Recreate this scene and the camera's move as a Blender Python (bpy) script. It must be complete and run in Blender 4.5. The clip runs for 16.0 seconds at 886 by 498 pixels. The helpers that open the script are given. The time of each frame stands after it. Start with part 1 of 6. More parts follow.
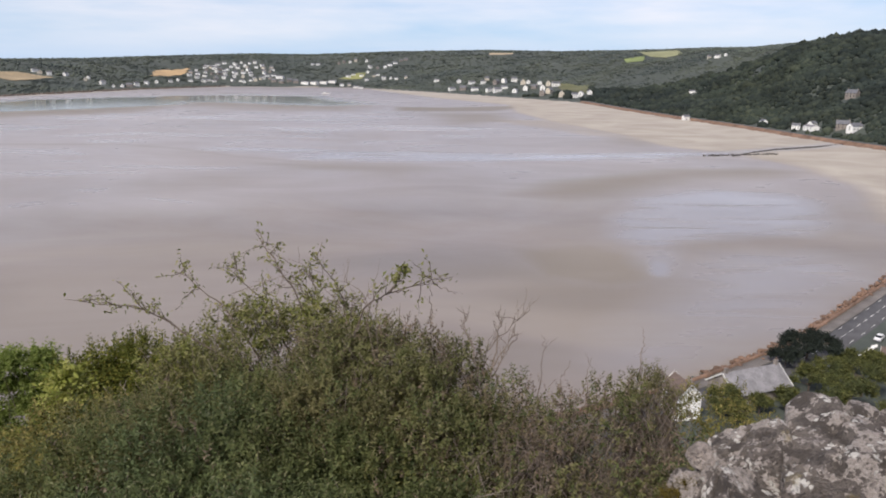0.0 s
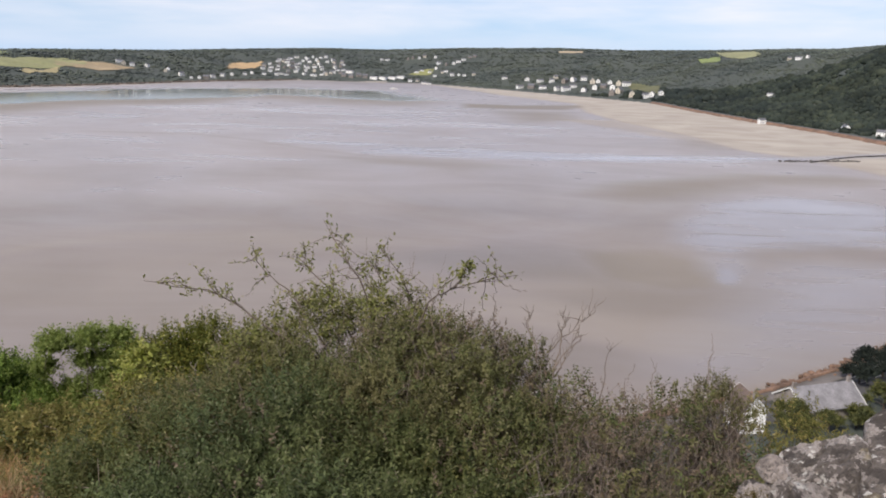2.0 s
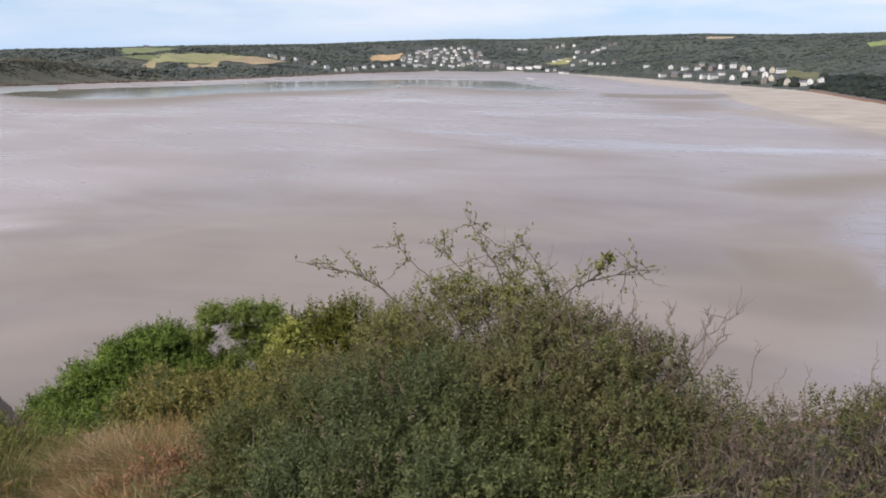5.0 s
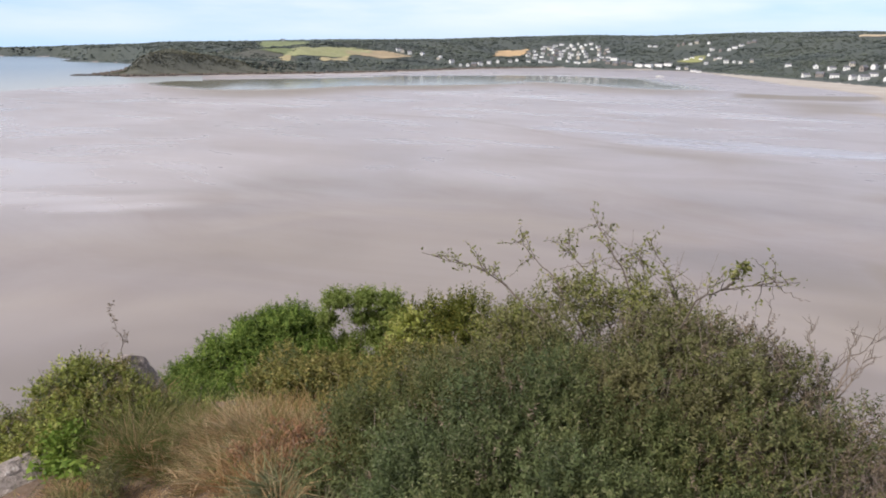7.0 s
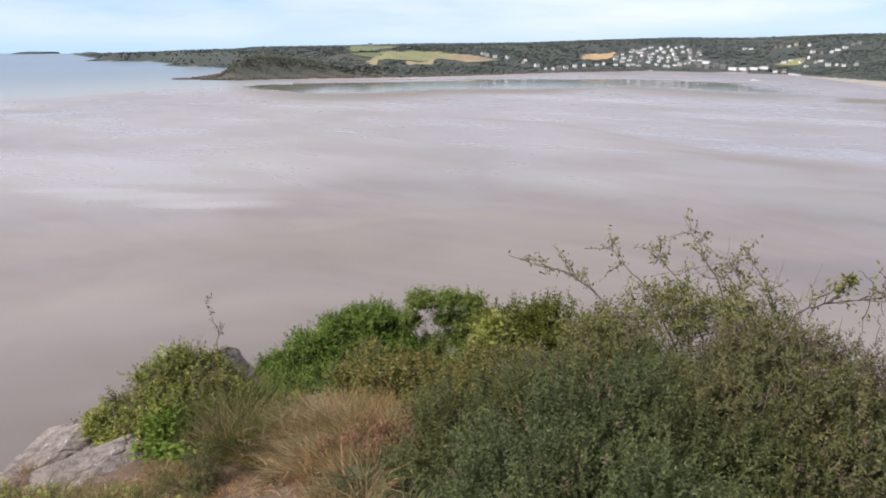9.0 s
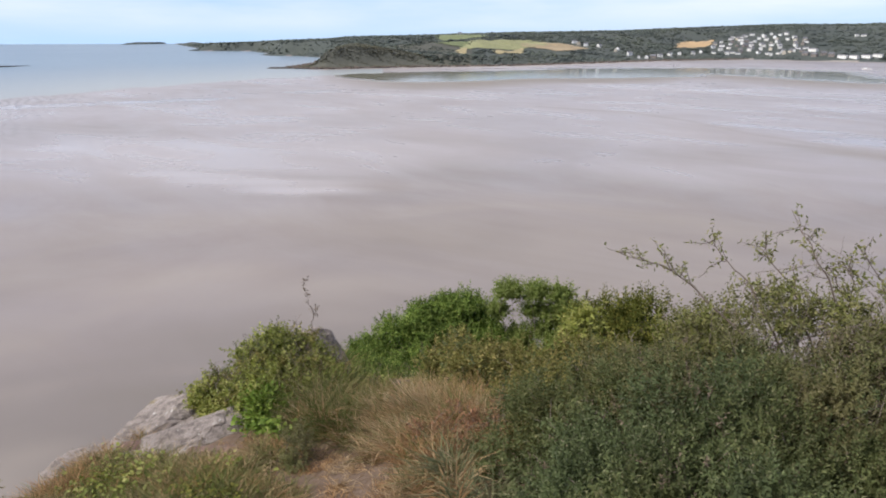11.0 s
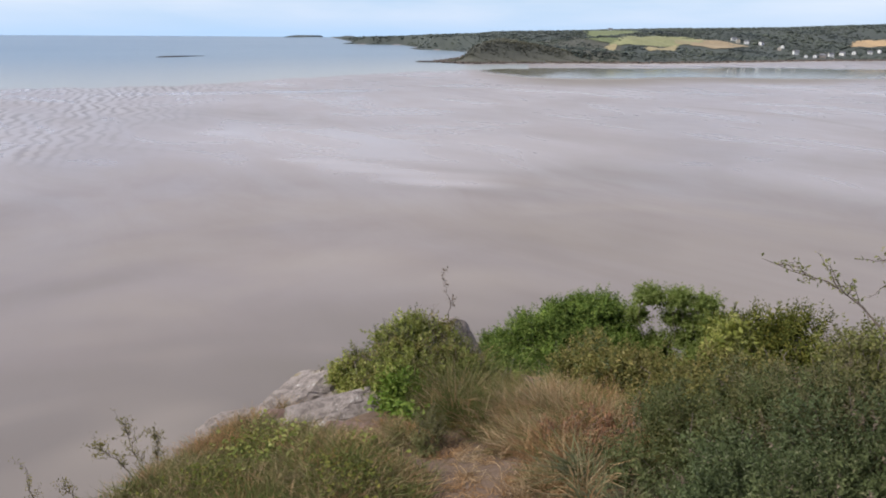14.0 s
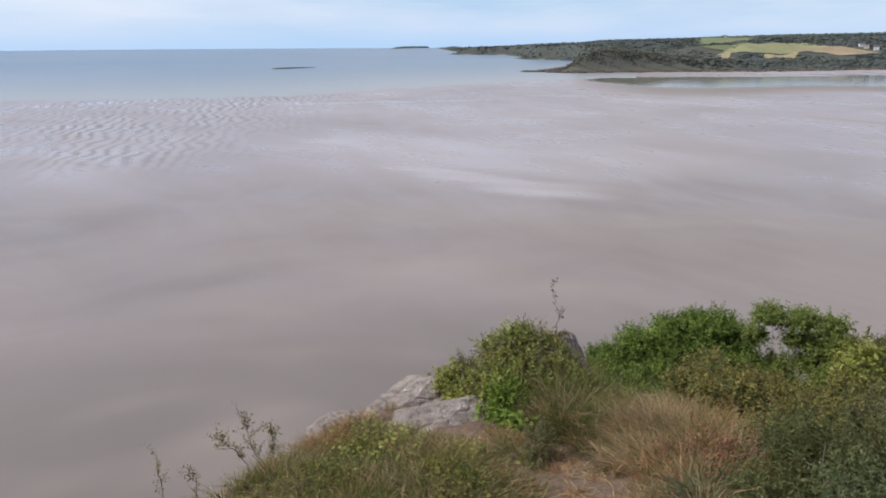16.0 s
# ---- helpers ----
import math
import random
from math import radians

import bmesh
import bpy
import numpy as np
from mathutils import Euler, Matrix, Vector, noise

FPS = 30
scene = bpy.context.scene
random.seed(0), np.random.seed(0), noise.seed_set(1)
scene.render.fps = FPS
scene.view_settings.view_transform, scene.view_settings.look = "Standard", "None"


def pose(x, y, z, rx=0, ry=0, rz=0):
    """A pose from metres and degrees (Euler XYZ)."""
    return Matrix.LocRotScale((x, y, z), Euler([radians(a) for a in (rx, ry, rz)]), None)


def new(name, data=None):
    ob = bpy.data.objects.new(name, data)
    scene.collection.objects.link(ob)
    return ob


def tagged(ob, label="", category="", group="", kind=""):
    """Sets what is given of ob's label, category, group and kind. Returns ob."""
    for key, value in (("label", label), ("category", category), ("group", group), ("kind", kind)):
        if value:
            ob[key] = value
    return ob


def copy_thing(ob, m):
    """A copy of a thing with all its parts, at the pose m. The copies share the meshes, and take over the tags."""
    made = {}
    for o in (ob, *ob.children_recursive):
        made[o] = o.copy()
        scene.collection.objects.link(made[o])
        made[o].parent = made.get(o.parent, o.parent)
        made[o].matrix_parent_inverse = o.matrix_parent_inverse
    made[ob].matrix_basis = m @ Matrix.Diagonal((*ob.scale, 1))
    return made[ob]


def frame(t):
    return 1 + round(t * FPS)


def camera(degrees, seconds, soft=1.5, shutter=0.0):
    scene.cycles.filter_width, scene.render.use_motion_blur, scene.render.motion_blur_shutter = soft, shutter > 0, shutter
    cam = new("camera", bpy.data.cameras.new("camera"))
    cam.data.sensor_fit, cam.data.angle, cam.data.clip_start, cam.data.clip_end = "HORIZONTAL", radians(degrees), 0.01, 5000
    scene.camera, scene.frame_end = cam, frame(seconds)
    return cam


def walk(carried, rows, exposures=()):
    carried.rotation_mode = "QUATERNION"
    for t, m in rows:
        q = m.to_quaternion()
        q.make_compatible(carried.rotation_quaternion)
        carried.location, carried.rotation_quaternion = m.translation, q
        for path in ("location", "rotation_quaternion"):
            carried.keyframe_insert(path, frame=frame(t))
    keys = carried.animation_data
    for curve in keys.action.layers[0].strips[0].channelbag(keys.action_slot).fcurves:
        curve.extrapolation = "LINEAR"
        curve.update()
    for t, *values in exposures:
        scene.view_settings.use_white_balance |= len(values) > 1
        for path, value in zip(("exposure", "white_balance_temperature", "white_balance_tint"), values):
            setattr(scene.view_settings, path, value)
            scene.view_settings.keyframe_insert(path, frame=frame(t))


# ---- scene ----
EXPOSURES = ((0.0, 0.66, 6900, 12), (3.0, 0.73, 6900, 12), (5.5, 0.74, 6850, 12), (6.0, 0.83, 6850, 12), (7.0, 0.94, 6850, 11), (8.5, 0.92, 6800, 11), (12.0, 0.84, 6700, 10), (14.0, 0.74, 6680, 10), (16.0, 0.65, 6600, 10))
cam = camera(63.81, 16.0, soft=1.9)
# seconds, eye x y z, yaw, pitch, lean to the right
PATH = [
    (0, -0.0000, 0.0000, 75.0000, 0.000, -14.529, -0.564),
    (0.5, -0.0082, 0.0055, 74.9980, 1.271, -14.728, -0.543),
    (1, -0.0115, -0.0006, 74.9959, 2.511, -14.968, -0.831),
    (1.5, -0.0179, -0.0086, 74.9997, 3.762, -14.990, -1.286),
    (2, -0.0243, -0.0111, 74.9977, 5.089, -14.851, -1.515),
    (2.5, -0.0278, -0.0077, 74.9988, 6.574, -14.814, -1.533),
    (3, -0.0316, 0.0004, 74.9973, 8.053, -14.745, -1.342),
    (5.5, -0.0642, -0.0545, 74.9962, 18.481, -16.167, -0.610),
    (6, -0.0746, -0.0612, 74.9992, 21.059, -16.323, -0.995),
    (6.5, -0.0851, -0.0786, 75.0000, 23.425, -16.271, -1.030),
    (7, -0.1001, -0.0830, 75.0019, 25.557, -16.227, -0.918),
    (7.5, -0.1047, -0.0986, 75.0053, 27.575, -16.022, -0.859),
    (8, -0.1092, -0.1007, 75.0061, 29.435, -15.913, -0.840),
    (8.5, -0.1193, -0.1066, 75.0028, 30.852, -15.909, -0.800),
    (11, -0.1724, -0.1585, 74.9983, 39.241, -16.917, -0.233),
    (11.5, -0.1848, -0.1562, 74.9948, 41.374, -17.034, -0.755),
    (12, -0.1898, -0.1615, 74.9964, 43.477, -17.104, -0.821),
    (12.5, -0.1911, -0.1686, 74.9949, 45.557, -17.166, -0.863),
    (13, -0.2000, -0.1803, 74.9949, 47.415, -17.285, -0.978),
    (13.5, -0.2030, -0.1848, 74.9947, 49.050, -17.259, -0.889),
    (14, -0.2016, -0.1970, 74.9960, 50.467, -17.358, -0.665),
    (14.5, -0.2187, -0.2081, 74.9921, 51.643, -17.426, -0.570),
    (15, -0.2308, -0.2484, 74.9941, 52.666, -17.310, -0.360),
    (15.5, -0.2352, -0.2676, 74.9994, 55.297, -16.981, 0.105),
    (16, -0.2489, -0.2613, 74.9941, 58.797, -16.645, 0.144),
]
walk(cam, [(t, pose(x, y, z, 90 + pitch, 0, yaw) @ pose(0, 0, 0, 0, 0, -lean)) for t, x, y, z, yaw, pitch, lean in PATH],
     EXPOSURES)

# ---- daylight: thin broken cloud, soft sun ----
SUN_EL, SUN_AZ = 48.0, 215.0        # degrees; azimuth clockwise from +y
world = bpy.data.worlds.new("sky")
scene.world = world
world.use_nodes = True
wn, wl = world.node_tree.nodes, world.node_tree.links
wn.clear()
w_out, w_bg = wn.new("ShaderNodeOutputWorld"), wn.new("ShaderNodeBackground")
w_sky, w_mix = wn.new("ShaderNodeTexSky"), wn.new("ShaderNodeMix")
w_sky.sky_type, w_sky.sun_disc = "NISHITA", False
w_sky.sun_elevation, w_sky.sun_rotation = radians(SUN_EL), radians(SUN_AZ)
w_sky.air_density, w_sky.dust_density, w_sky.ozone_density = 1.0, 0.1, 4.0
w_co, w_map, w_noise, w_ramp = (wn.new("ShaderNodeTexCoord"), wn.new("ShaderNodeMapping"), wn.new("ShaderNodeTexNoise"), wn.new("ShaderNodeValToRGB"))
w_map.inputs["Scale"].default_value = (1.5, 1.5, 10.0)
w_noise.inputs["Scale"].default_value, w_noise.inputs["Detail"].default_value = 1.6, 6.0
w_noise.inputs["Roughness"].default_value = 0.55
w_ramp.color_ramp.elements[0].position, w_ramp.color_ramp.elements[1].position = 0.32, 0.8
w_mix.data_type = "RGBA"
w_mix.inputs["B"].default_value = (8.2, 7.8, 8.1, 1)   # cloud
w_tint = wn.new("ShaderNodeMix")
w_tint.data_type, w_tint.blend_type = "RGBA", "MULTIPLY"
w_tint.inputs["Factor"].default_value, w_tint.inputs["B"].default_value = 1.0, (0.645, 0.72, 0.93, 1)   # haze
wl.new(w_co.outputs["Generated"], w_map.inputs["Vector"])
wl.new(w_map.outputs["Vector"], w_noise.inputs["Vector"])
wl.new(w_noise.outputs["Fac"], w_ramp.inputs["Fac"])
w_sep, w_low, w_mul = wn.new("ShaderNodeSeparateXYZ"), wn.new("ShaderNodeMapRange"), wn.new("ShaderNodeMath")   # cloud thins towards the horizon
w_low.inputs["From Min"].default_value, w_low.inputs["From Max"].default_value, w_low.inputs["To Min"].default_value = -0.01, 0.07, 0.12
w_mul.operation = "MULTIPLY"
wl.new(w_co.outputs["Generated"], w_sep.inputs["Vector"])
wl.new(w_sep.outputs["Z"], w_low.inputs["Value"])
wl.new(w_ramp.outputs["Color"], w_mul.inputs[0])
wl.new(w_low.outputs["Result"], w_mul.inputs[1])
wl.new(w_mul.outputs["Value"], w_mix.inputs["Factor"])
wl.new(w_sky.outputs["Color"], w_tint.inputs["A"])
w_haze, w_near = wn.new("ShaderNodeMix"), wn.new("ShaderNodeMapRange")   # pale blue sea haze low down
w_haze.data_type = "RGBA"
w_haze.inputs["B"].default_value = (3.42, 5.08, 7.45, 1)
w_near.inputs["From Min"].default_value, w_near.inputs["From Max"].default_value = -0.02, 0.16
w_near.inputs["To Min"].default_value, w_near.inputs["To Max"].default_value = 1.0, 0.0
wl.new(w_sep.outputs["Z"], w_near.inputs["Value"])
wl.new(w_near.outputs["Result"], w_haze.inputs["Factor"])
wl.new(w_tint.outputs["Result"], w_haze.inputs["A"])
wl.new(w_haze.outputs["Result"], w_mix.inputs["A"])
wl.new(w_mix.outputs["Result"], w_bg.inputs["Color"])
w_bg.inputs["Strength"].default_value = 0.085
wl.new(w_bg.outputs["Background"], w_out.inputs["Surface"])
sun = new("sun", bpy.data.lights.new("sun", "SUN"))
sun.data.energy, sun.data.angle, sun.data.color = 2.6, radians(16), (1.0, 0.95, 0.88)
sun.matrix_world = pose(0, 0, 300, 90 - SUN_EL, 0, 180 - SUN_AZ)


# ---- materials ----
def nodes_of(name):
    m = bpy.data.materials.new(name)
    m.use_nodes = True
    n = m.node_tree.nodes
    return m, n, m.node_tree.links, n["Principled BSDF"]


def noise_node(n, l, scale, detail=4.0, rough=0.55, vec=None, stretch=None, distort=0.0):
    tx = n.new("ShaderNodeTexNoise")
    tx.inputs["Scale"].default_value, tx.inputs["Detail"].default_value = scale, detail
    tx.inputs["Roughness"].default_value, tx.inputs["Distortion"].default_value = rough, distort
    if vec is None:
        vec = n.new("ShaderNodeTexCoord").outputs["Object"]
    if stretch:
        mp = n.new("ShaderNodeMapping")
        mp.inputs["Scale"].default_value = stretch[:3]
        mp.inputs["Rotation"].default_value = (0, 0, radians(stretch[3] if len(stretch) > 3 else 0))
        l.new(vec, mp.inputs["Vector"])
        vec = mp.outputs["Vector"]
    l.new(vec, tx.inputs["Vector"])
    return tx.outputs["Fac"]


def ramp_node(n, l, fac, stops):
    r = n.new("ShaderNodeValToRGB")
    e = r.color_ramp.elements
    while len(e) < len(stops):
        e.new(0.5)
    for k, (p, c) in zip(e, stops):
        k.position, k.color = p, (c, c, c, 1) if isinstance(c, (int, float)) else (*c, 1)
    l.new(fac, r.inputs["Fac"])
    return r.outputs["Color"]


def mix_node(n, l, fac, a, b, mode="MIX"):
    x = n.new("ShaderNodeMix")
    x.data_type, x.blend_type = "RGBA", mode
    for key, v in (("Factor", fac), ("A", a), ("B", b)):
        if isinstance(v, (int, float)):
            x.inputs[key].default_value = v if key == "Factor" else (v, v, v, 1)
        elif isinstance(v, tuple):
            x.inputs[key].default_value = (*v, 1)
        else:
            l.new(v, x.inputs[key])
    return x.outputs["Result"]


def math_node(n, l, op, a, b=0.0, clamp=False):
    x = n.new("ShaderNodeMath")
    x.operation, x.use_clamp = op, clamp
    for k, v in enumerate((a, b)):
        if isinstance(v, (int, float)):
            x.inputs[k].default_value = v
        else:
            l.new(v, x.inputs[k])
    return x.outputs["Value"]


def attr_node(n, name):
    a = n.new("ShaderNodeAttribute")
    a.attribute_name = name
    return a.outputs["Fac"]


def bump_node(n, l, bsdf, height, strength=0.4, distance=0.02):
    b = n.new("ShaderNodeBump")
    b.inputs["Strength"].default_value, b.inputs["Distance"].default_value = strength, distance
    l.new(height, b.inputs["Height"])
    l.new(b.outputs["Normal"], bsdf.inputs["Normal"])


def plain(name, colour, rough=0.7, grain=30.0, vary=0.25, metal=0.0, bump=0.2, coarse=2.0):
    """Paint, slate, soil and the like: two scales of colour change and a fine relief."""
    m, n, l, b = nodes_of(name)
    f1, f2 = noise_node(n, l, grain), noise_node(n, l, coarse, 3.0)
    dark = tuple(c * (1 - vary) for c in colour)
    light = tuple(min(1, c * (1 + vary)) for c in colour)
    c1 = mix_node(n, l, ramp_node(n, l, f2, [(0.3, 0.0), (0.7, 1.0)]), dark, light)
    c2 = mix_node(n, l, ramp_node(n, l, f1, [(0.35, 0.75), (0.65, 1.0)]), (0, 0, 0), c1)
    l.new(c2, b.inputs["Base Color"])
    b.inputs["Roughness"].default_value, b.inputs["Metallic"].default_value = rough, metal
    if bump:
        bump_node(n, l, b, f1, bump)
    return m


def leafy(name, stops, rough=0.55, thin=0.3, patch=1.3, patch_to=(1.0, 1.0, 1.0), spec=0.35, tuft=0.0):
    """Leaves or blades: every one its own shade, broad patches, some light coming through."""
    m, n, l, b = nodes_of(name)
    g = n.new("ShaderNodeNewGeometry")
    col = ramp_node(n, l, g.outputs["Random Per Island"], stops)
    big = ramp_node(n, l, noise_node(n, l, patch, 3.0), [(0.38, 0.0), (0.62, 1.0)])
    col = mix_node(n, l, big, col, mix_node(n, l, 1.0, col, patch_to, "MULTIPLY"))
    if tuft:                          # shoots of one age keep together
        mid = ramp_node(n, l, noise_node(n, l, tuft, 4.0, 0.6), [(0.34, 0.66), (0.66, 1.34)])
        col = mix_node(n, l, 1.0, col, mid, "MULTIPLY")
    l.new(col, b.inputs["Base Color"])
    b.inputs["Roughness"].default_value = rough
    b.inputs["Specular IOR Level"].default_value = spec
    t = n.new("ShaderNodeBsdfTranslucent")
    l.new(col, t.inputs["Color"])
    s = n.new("ShaderNodeMixShader")
    s.inputs["Fac"].default_value = thin
    l.new(b.outputs["BSDF"], s.inputs[1])
    l.new(t.outputs["BSDF"], s.inputs[2])
    l.new(s.outputs["Shader"], n["Material Output"].inputs["Surface"])
    return m


def flat_material():
    """Tidal sand: grey-brown and wet; attributes mark dry sand, pools, pale sheen painted as colour, reflecting films,
    brown weedy sand, low bars and ripple beds.
    """
    m, n, l, b = nodes_of("tidal_sand")
    co = n.new("ShaderNodeTexCoord").outputs["Object"]
    big = noise_node(n, l, 0.0045, 4.0, 0.5, co, (1.0, 1.0, 1.0), 0.5)
    mid = noise_node(n, l, 0.016, 5.0, 0.55, co, (1.0, 1.5, 1.0, 35), 0.6)
    fine = noise_node(n, l, 0.07, 3.0, 0.5, co)
    wisp = noise_node(n, l, 0.006, 5.0, 0.6, co, (1.0, 2.2, 1.0, -20), 1.6)
    lobe = noise_node(n, l, 0.011, 2.0, 0.45, co, (1.0, 1.3, 1.0, 35), 0.4)
    wob = math_node(n, l, "MULTIPLY", math_node(n, l, "SUBTRACT", math_node(n, l, "ADD", lobe, big), 1.0), 0.45)

    def mask(name, lo, hi, top=1.0):
        return ramp_node(n, l, math_node(n, l, "ADD", attr_node(n, name), wob), [(lo, 0.0), (hi, top)])
    dry, weed, pool, painted_sheen = mask("dry", 0.2, 0.8), mask("weed", 0.2, 0.85), mask("pool", 0.2, 0.85), mask("painted_sheen", 0.05, 0.95)
    c = mix_node(n, l, ramp_node(n, l, big, [(0.32, 0.0), (0.68, 1.0)]), (0.180, 0.157, 0.134), (0.240, 0.206, 0.190))
    c = mix_node(n, l, ramp_node(n, l, mid, [(0.35, 0.0), (0.75, 0.5)]), c, (0.250, 0.219, 0.200))
    c = mix_node(n, l, ramp_node(n, l, fine, [(0.3, 0.10), (0.7, 0.0)]), c, (0.12, 0.10, 0.09))
    # sky sheen of the wet sand laid into the base colour
    c = mix_node(n, l, painted_sheen, c, (0.355, 0.325, 0.312))
    # brown weedy sand; off the far shore also the painted hill reflection
    c = mix_node(n, l, math_node(n, l, "MULTIPLY", weed, 0.75), c, (0.185, 0.160, 0.118))
    # darker close to the hill, growing towards the left
    c = mix_node(n, l, mask("near_dark", 0.1, 0.9, 0.9), c, (0.148, 0.130, 0.113))
    bars = attr_node(n, "bars")
    c = mix_node(n, l, ramp_node(n, l, bars, [(0.50, 0.0), (0.85, 0.55)]), c, (0.275, 0.240, 0.203))
    c = mix_node(n, l, ramp_node(n, l, bars, [(0.15, 0.5), (0.48, 0.0)]), c, (0.155, 0.135, 0.112))
    c = mix_node(n, l, dry, c, mix_node(n, l, ramp_node(n, l, mid, [(0.35, 0.0), (0.65, 1.0)]), (0.31, 0.28, 0.245), (0.40, 0.37, 0.325)))
    streak = noise_node(n, l, 0.035, 4.0, 0.6, co, (0.35, 1.6, 1.0, 12), 0.8)
    # pool colour has the reflected sky's pale lilac painted in, besides its gloss
    c = mix_node(n, l, math_node(n, l, "MULTIPLY", pool, ramp_node(n, l, streak, [(0.35, 0.45), (0.6, 0.8)])), c, (0.255, 0.252, 0.268))
    reflection_film = mask("reflection_film", 0.25, 0.8, 0.95)
    # olive of the hills' reflection is put into this colour
    c = mix_node(n, l, reflection_film, c, (0.140, 0.138, 0.098))
    rip = n.new("ShaderNodeTexWave")
    rip.inputs["Scale"].default_value, rip.inputs["Distortion"].default_value = 0.031, 9.0
    rip.inputs["Detail"].default_value, rip.inputs["Detail Scale"].default_value = 3.0, 0.9
    mp = n.new("ShaderNodeMapping")
    mp.inputs["Rotation"].default_value = (0, 0, radians(-71))
    l.new(co, mp.inputs["Vector"])
    l.new(mp.outputs["Vector"], rip.inputs["Vector"])
    fray = ramp_node(n, l, noise_node(n, l, 0.011, 4.0, 0.6, co, (1.0, 1.6, 1.0, -28), 0.8), [(0.36, 0.0), (0.60, 1.0)])
    beds = math_node(n, l, "MULTIPLY", fray, ramp_node(n, l, attr_node(n, "ripple"), [(0.05, 0.0), (0.7, 1.0)]))
    # light and dark of the ripples goes into colour; the sheet has no relief
    crest = math_node(n, l, "MULTIPLY", beds, ramp_node(n, l, rip.outputs["Fac"], [(0.45, 0.0), (0.75, 0.7)]))
    trough = math_node(n, l, "MULTIPLY", beds, ramp_node(n, l, rip.outputs["Fac"], [(0.08, 0.5), (0.36, 0.0)]))
    c = mix_node(n, l, crest, c, (0.40, 0.385, 0.38))
    c = mix_node(n, l, trough, c, (0.135, 0.145, 0.155))
    l.new(c, b.inputs["Base Color"])
    r = ramp_node(n, l, wisp, [(0.3, 0.47), (0.72, 0.30)])
    r = mix_node(n, l, painted_sheen, r, ramp_node(n, l, wisp, [(0.35, 0.30), (0.65, 0.17)]))
    r = mix_node(n, l, weed, r, 0.5)
    r = mix_node(n, l, dry, r, 0.85)
    r = mix_node(n, l, pool, r, ramp_node(n, l, streak, [(0.36, 0.3), (0.58, 0.09)]))
    r = mix_node(n, l, reflection_film, r, 0.07)
    r = mix_node(n, l, trough, r, 0.55)
    l.new(r, b.inputs["Roughness"])
    wet = math_node(n, l, "MULTIPLY", math_node(n, l, "SUBTRACT", 1.0, math_node(n, l, "MULTIPLY", math_node(n, l, "MAXIMUM", dry, trough), 0.6)), math_node(n, l, "SUBTRACT", 1.0, math_node(n, l, "MULTIPLY", weed, 0.3)))
    wet = math_node(n, l, "MULTIPLY", wet, math_node(n, l, "SUBTRACT", 1.0, math_node(n, l, "MULTIPLY", reflection_film, 0.4)))
    l.new(math_node(n, l, "MULTIPLY", wet, 0.5), b.inputs["Specular IOR Level"])
    b.inputs["IOR"].default_value = 1.38
    return m


def sea_material():
    m, n, l, b = nodes_of("sea_water")
    co = n.new("ShaderNodeTexCoord").outputs["Object"]
    big = noise_node(n, l, 0.0012, 4.0, 0.5, co, (1.0, 0.5, 1.0, 20))
    near = attr_node(n, "shoal")
    deep = mix_node(n, l, ramp_node(n, l, big, [(0.35, 0.0), (0.65, 1.0)]), (0.115, 0.185, 0.245), (0.165, 0.238, 0.29))
    l.new(mix_node(n, l, near, deep, (0.30, 0.325, 0.31)), b.inputs["Base Color"])
    b.inputs["Roughness"].default_value = 0.3
    b.inputs["IOR"].default_value = 1.33
    wv = noise_node(n, l, 0.06, 5.0, 0.65, co, (1.0, 3.0, 1.0, -15))
    bump_node(n, l, b, wv, 0.5, 1.5)
    return m


def voronoi_node(n, l, scale, vec=None, feature="F1"):
    v = n.new("ShaderNodeTexVoronoi")
    v.feature = feature
    v.inputs["Scale"].default_value = scale
    l.new(vec if vec is not None else n.new("ShaderNodeTexCoord").outputs["Object"], v.inputs["Vector"])
    return v.outputs["Distance"]


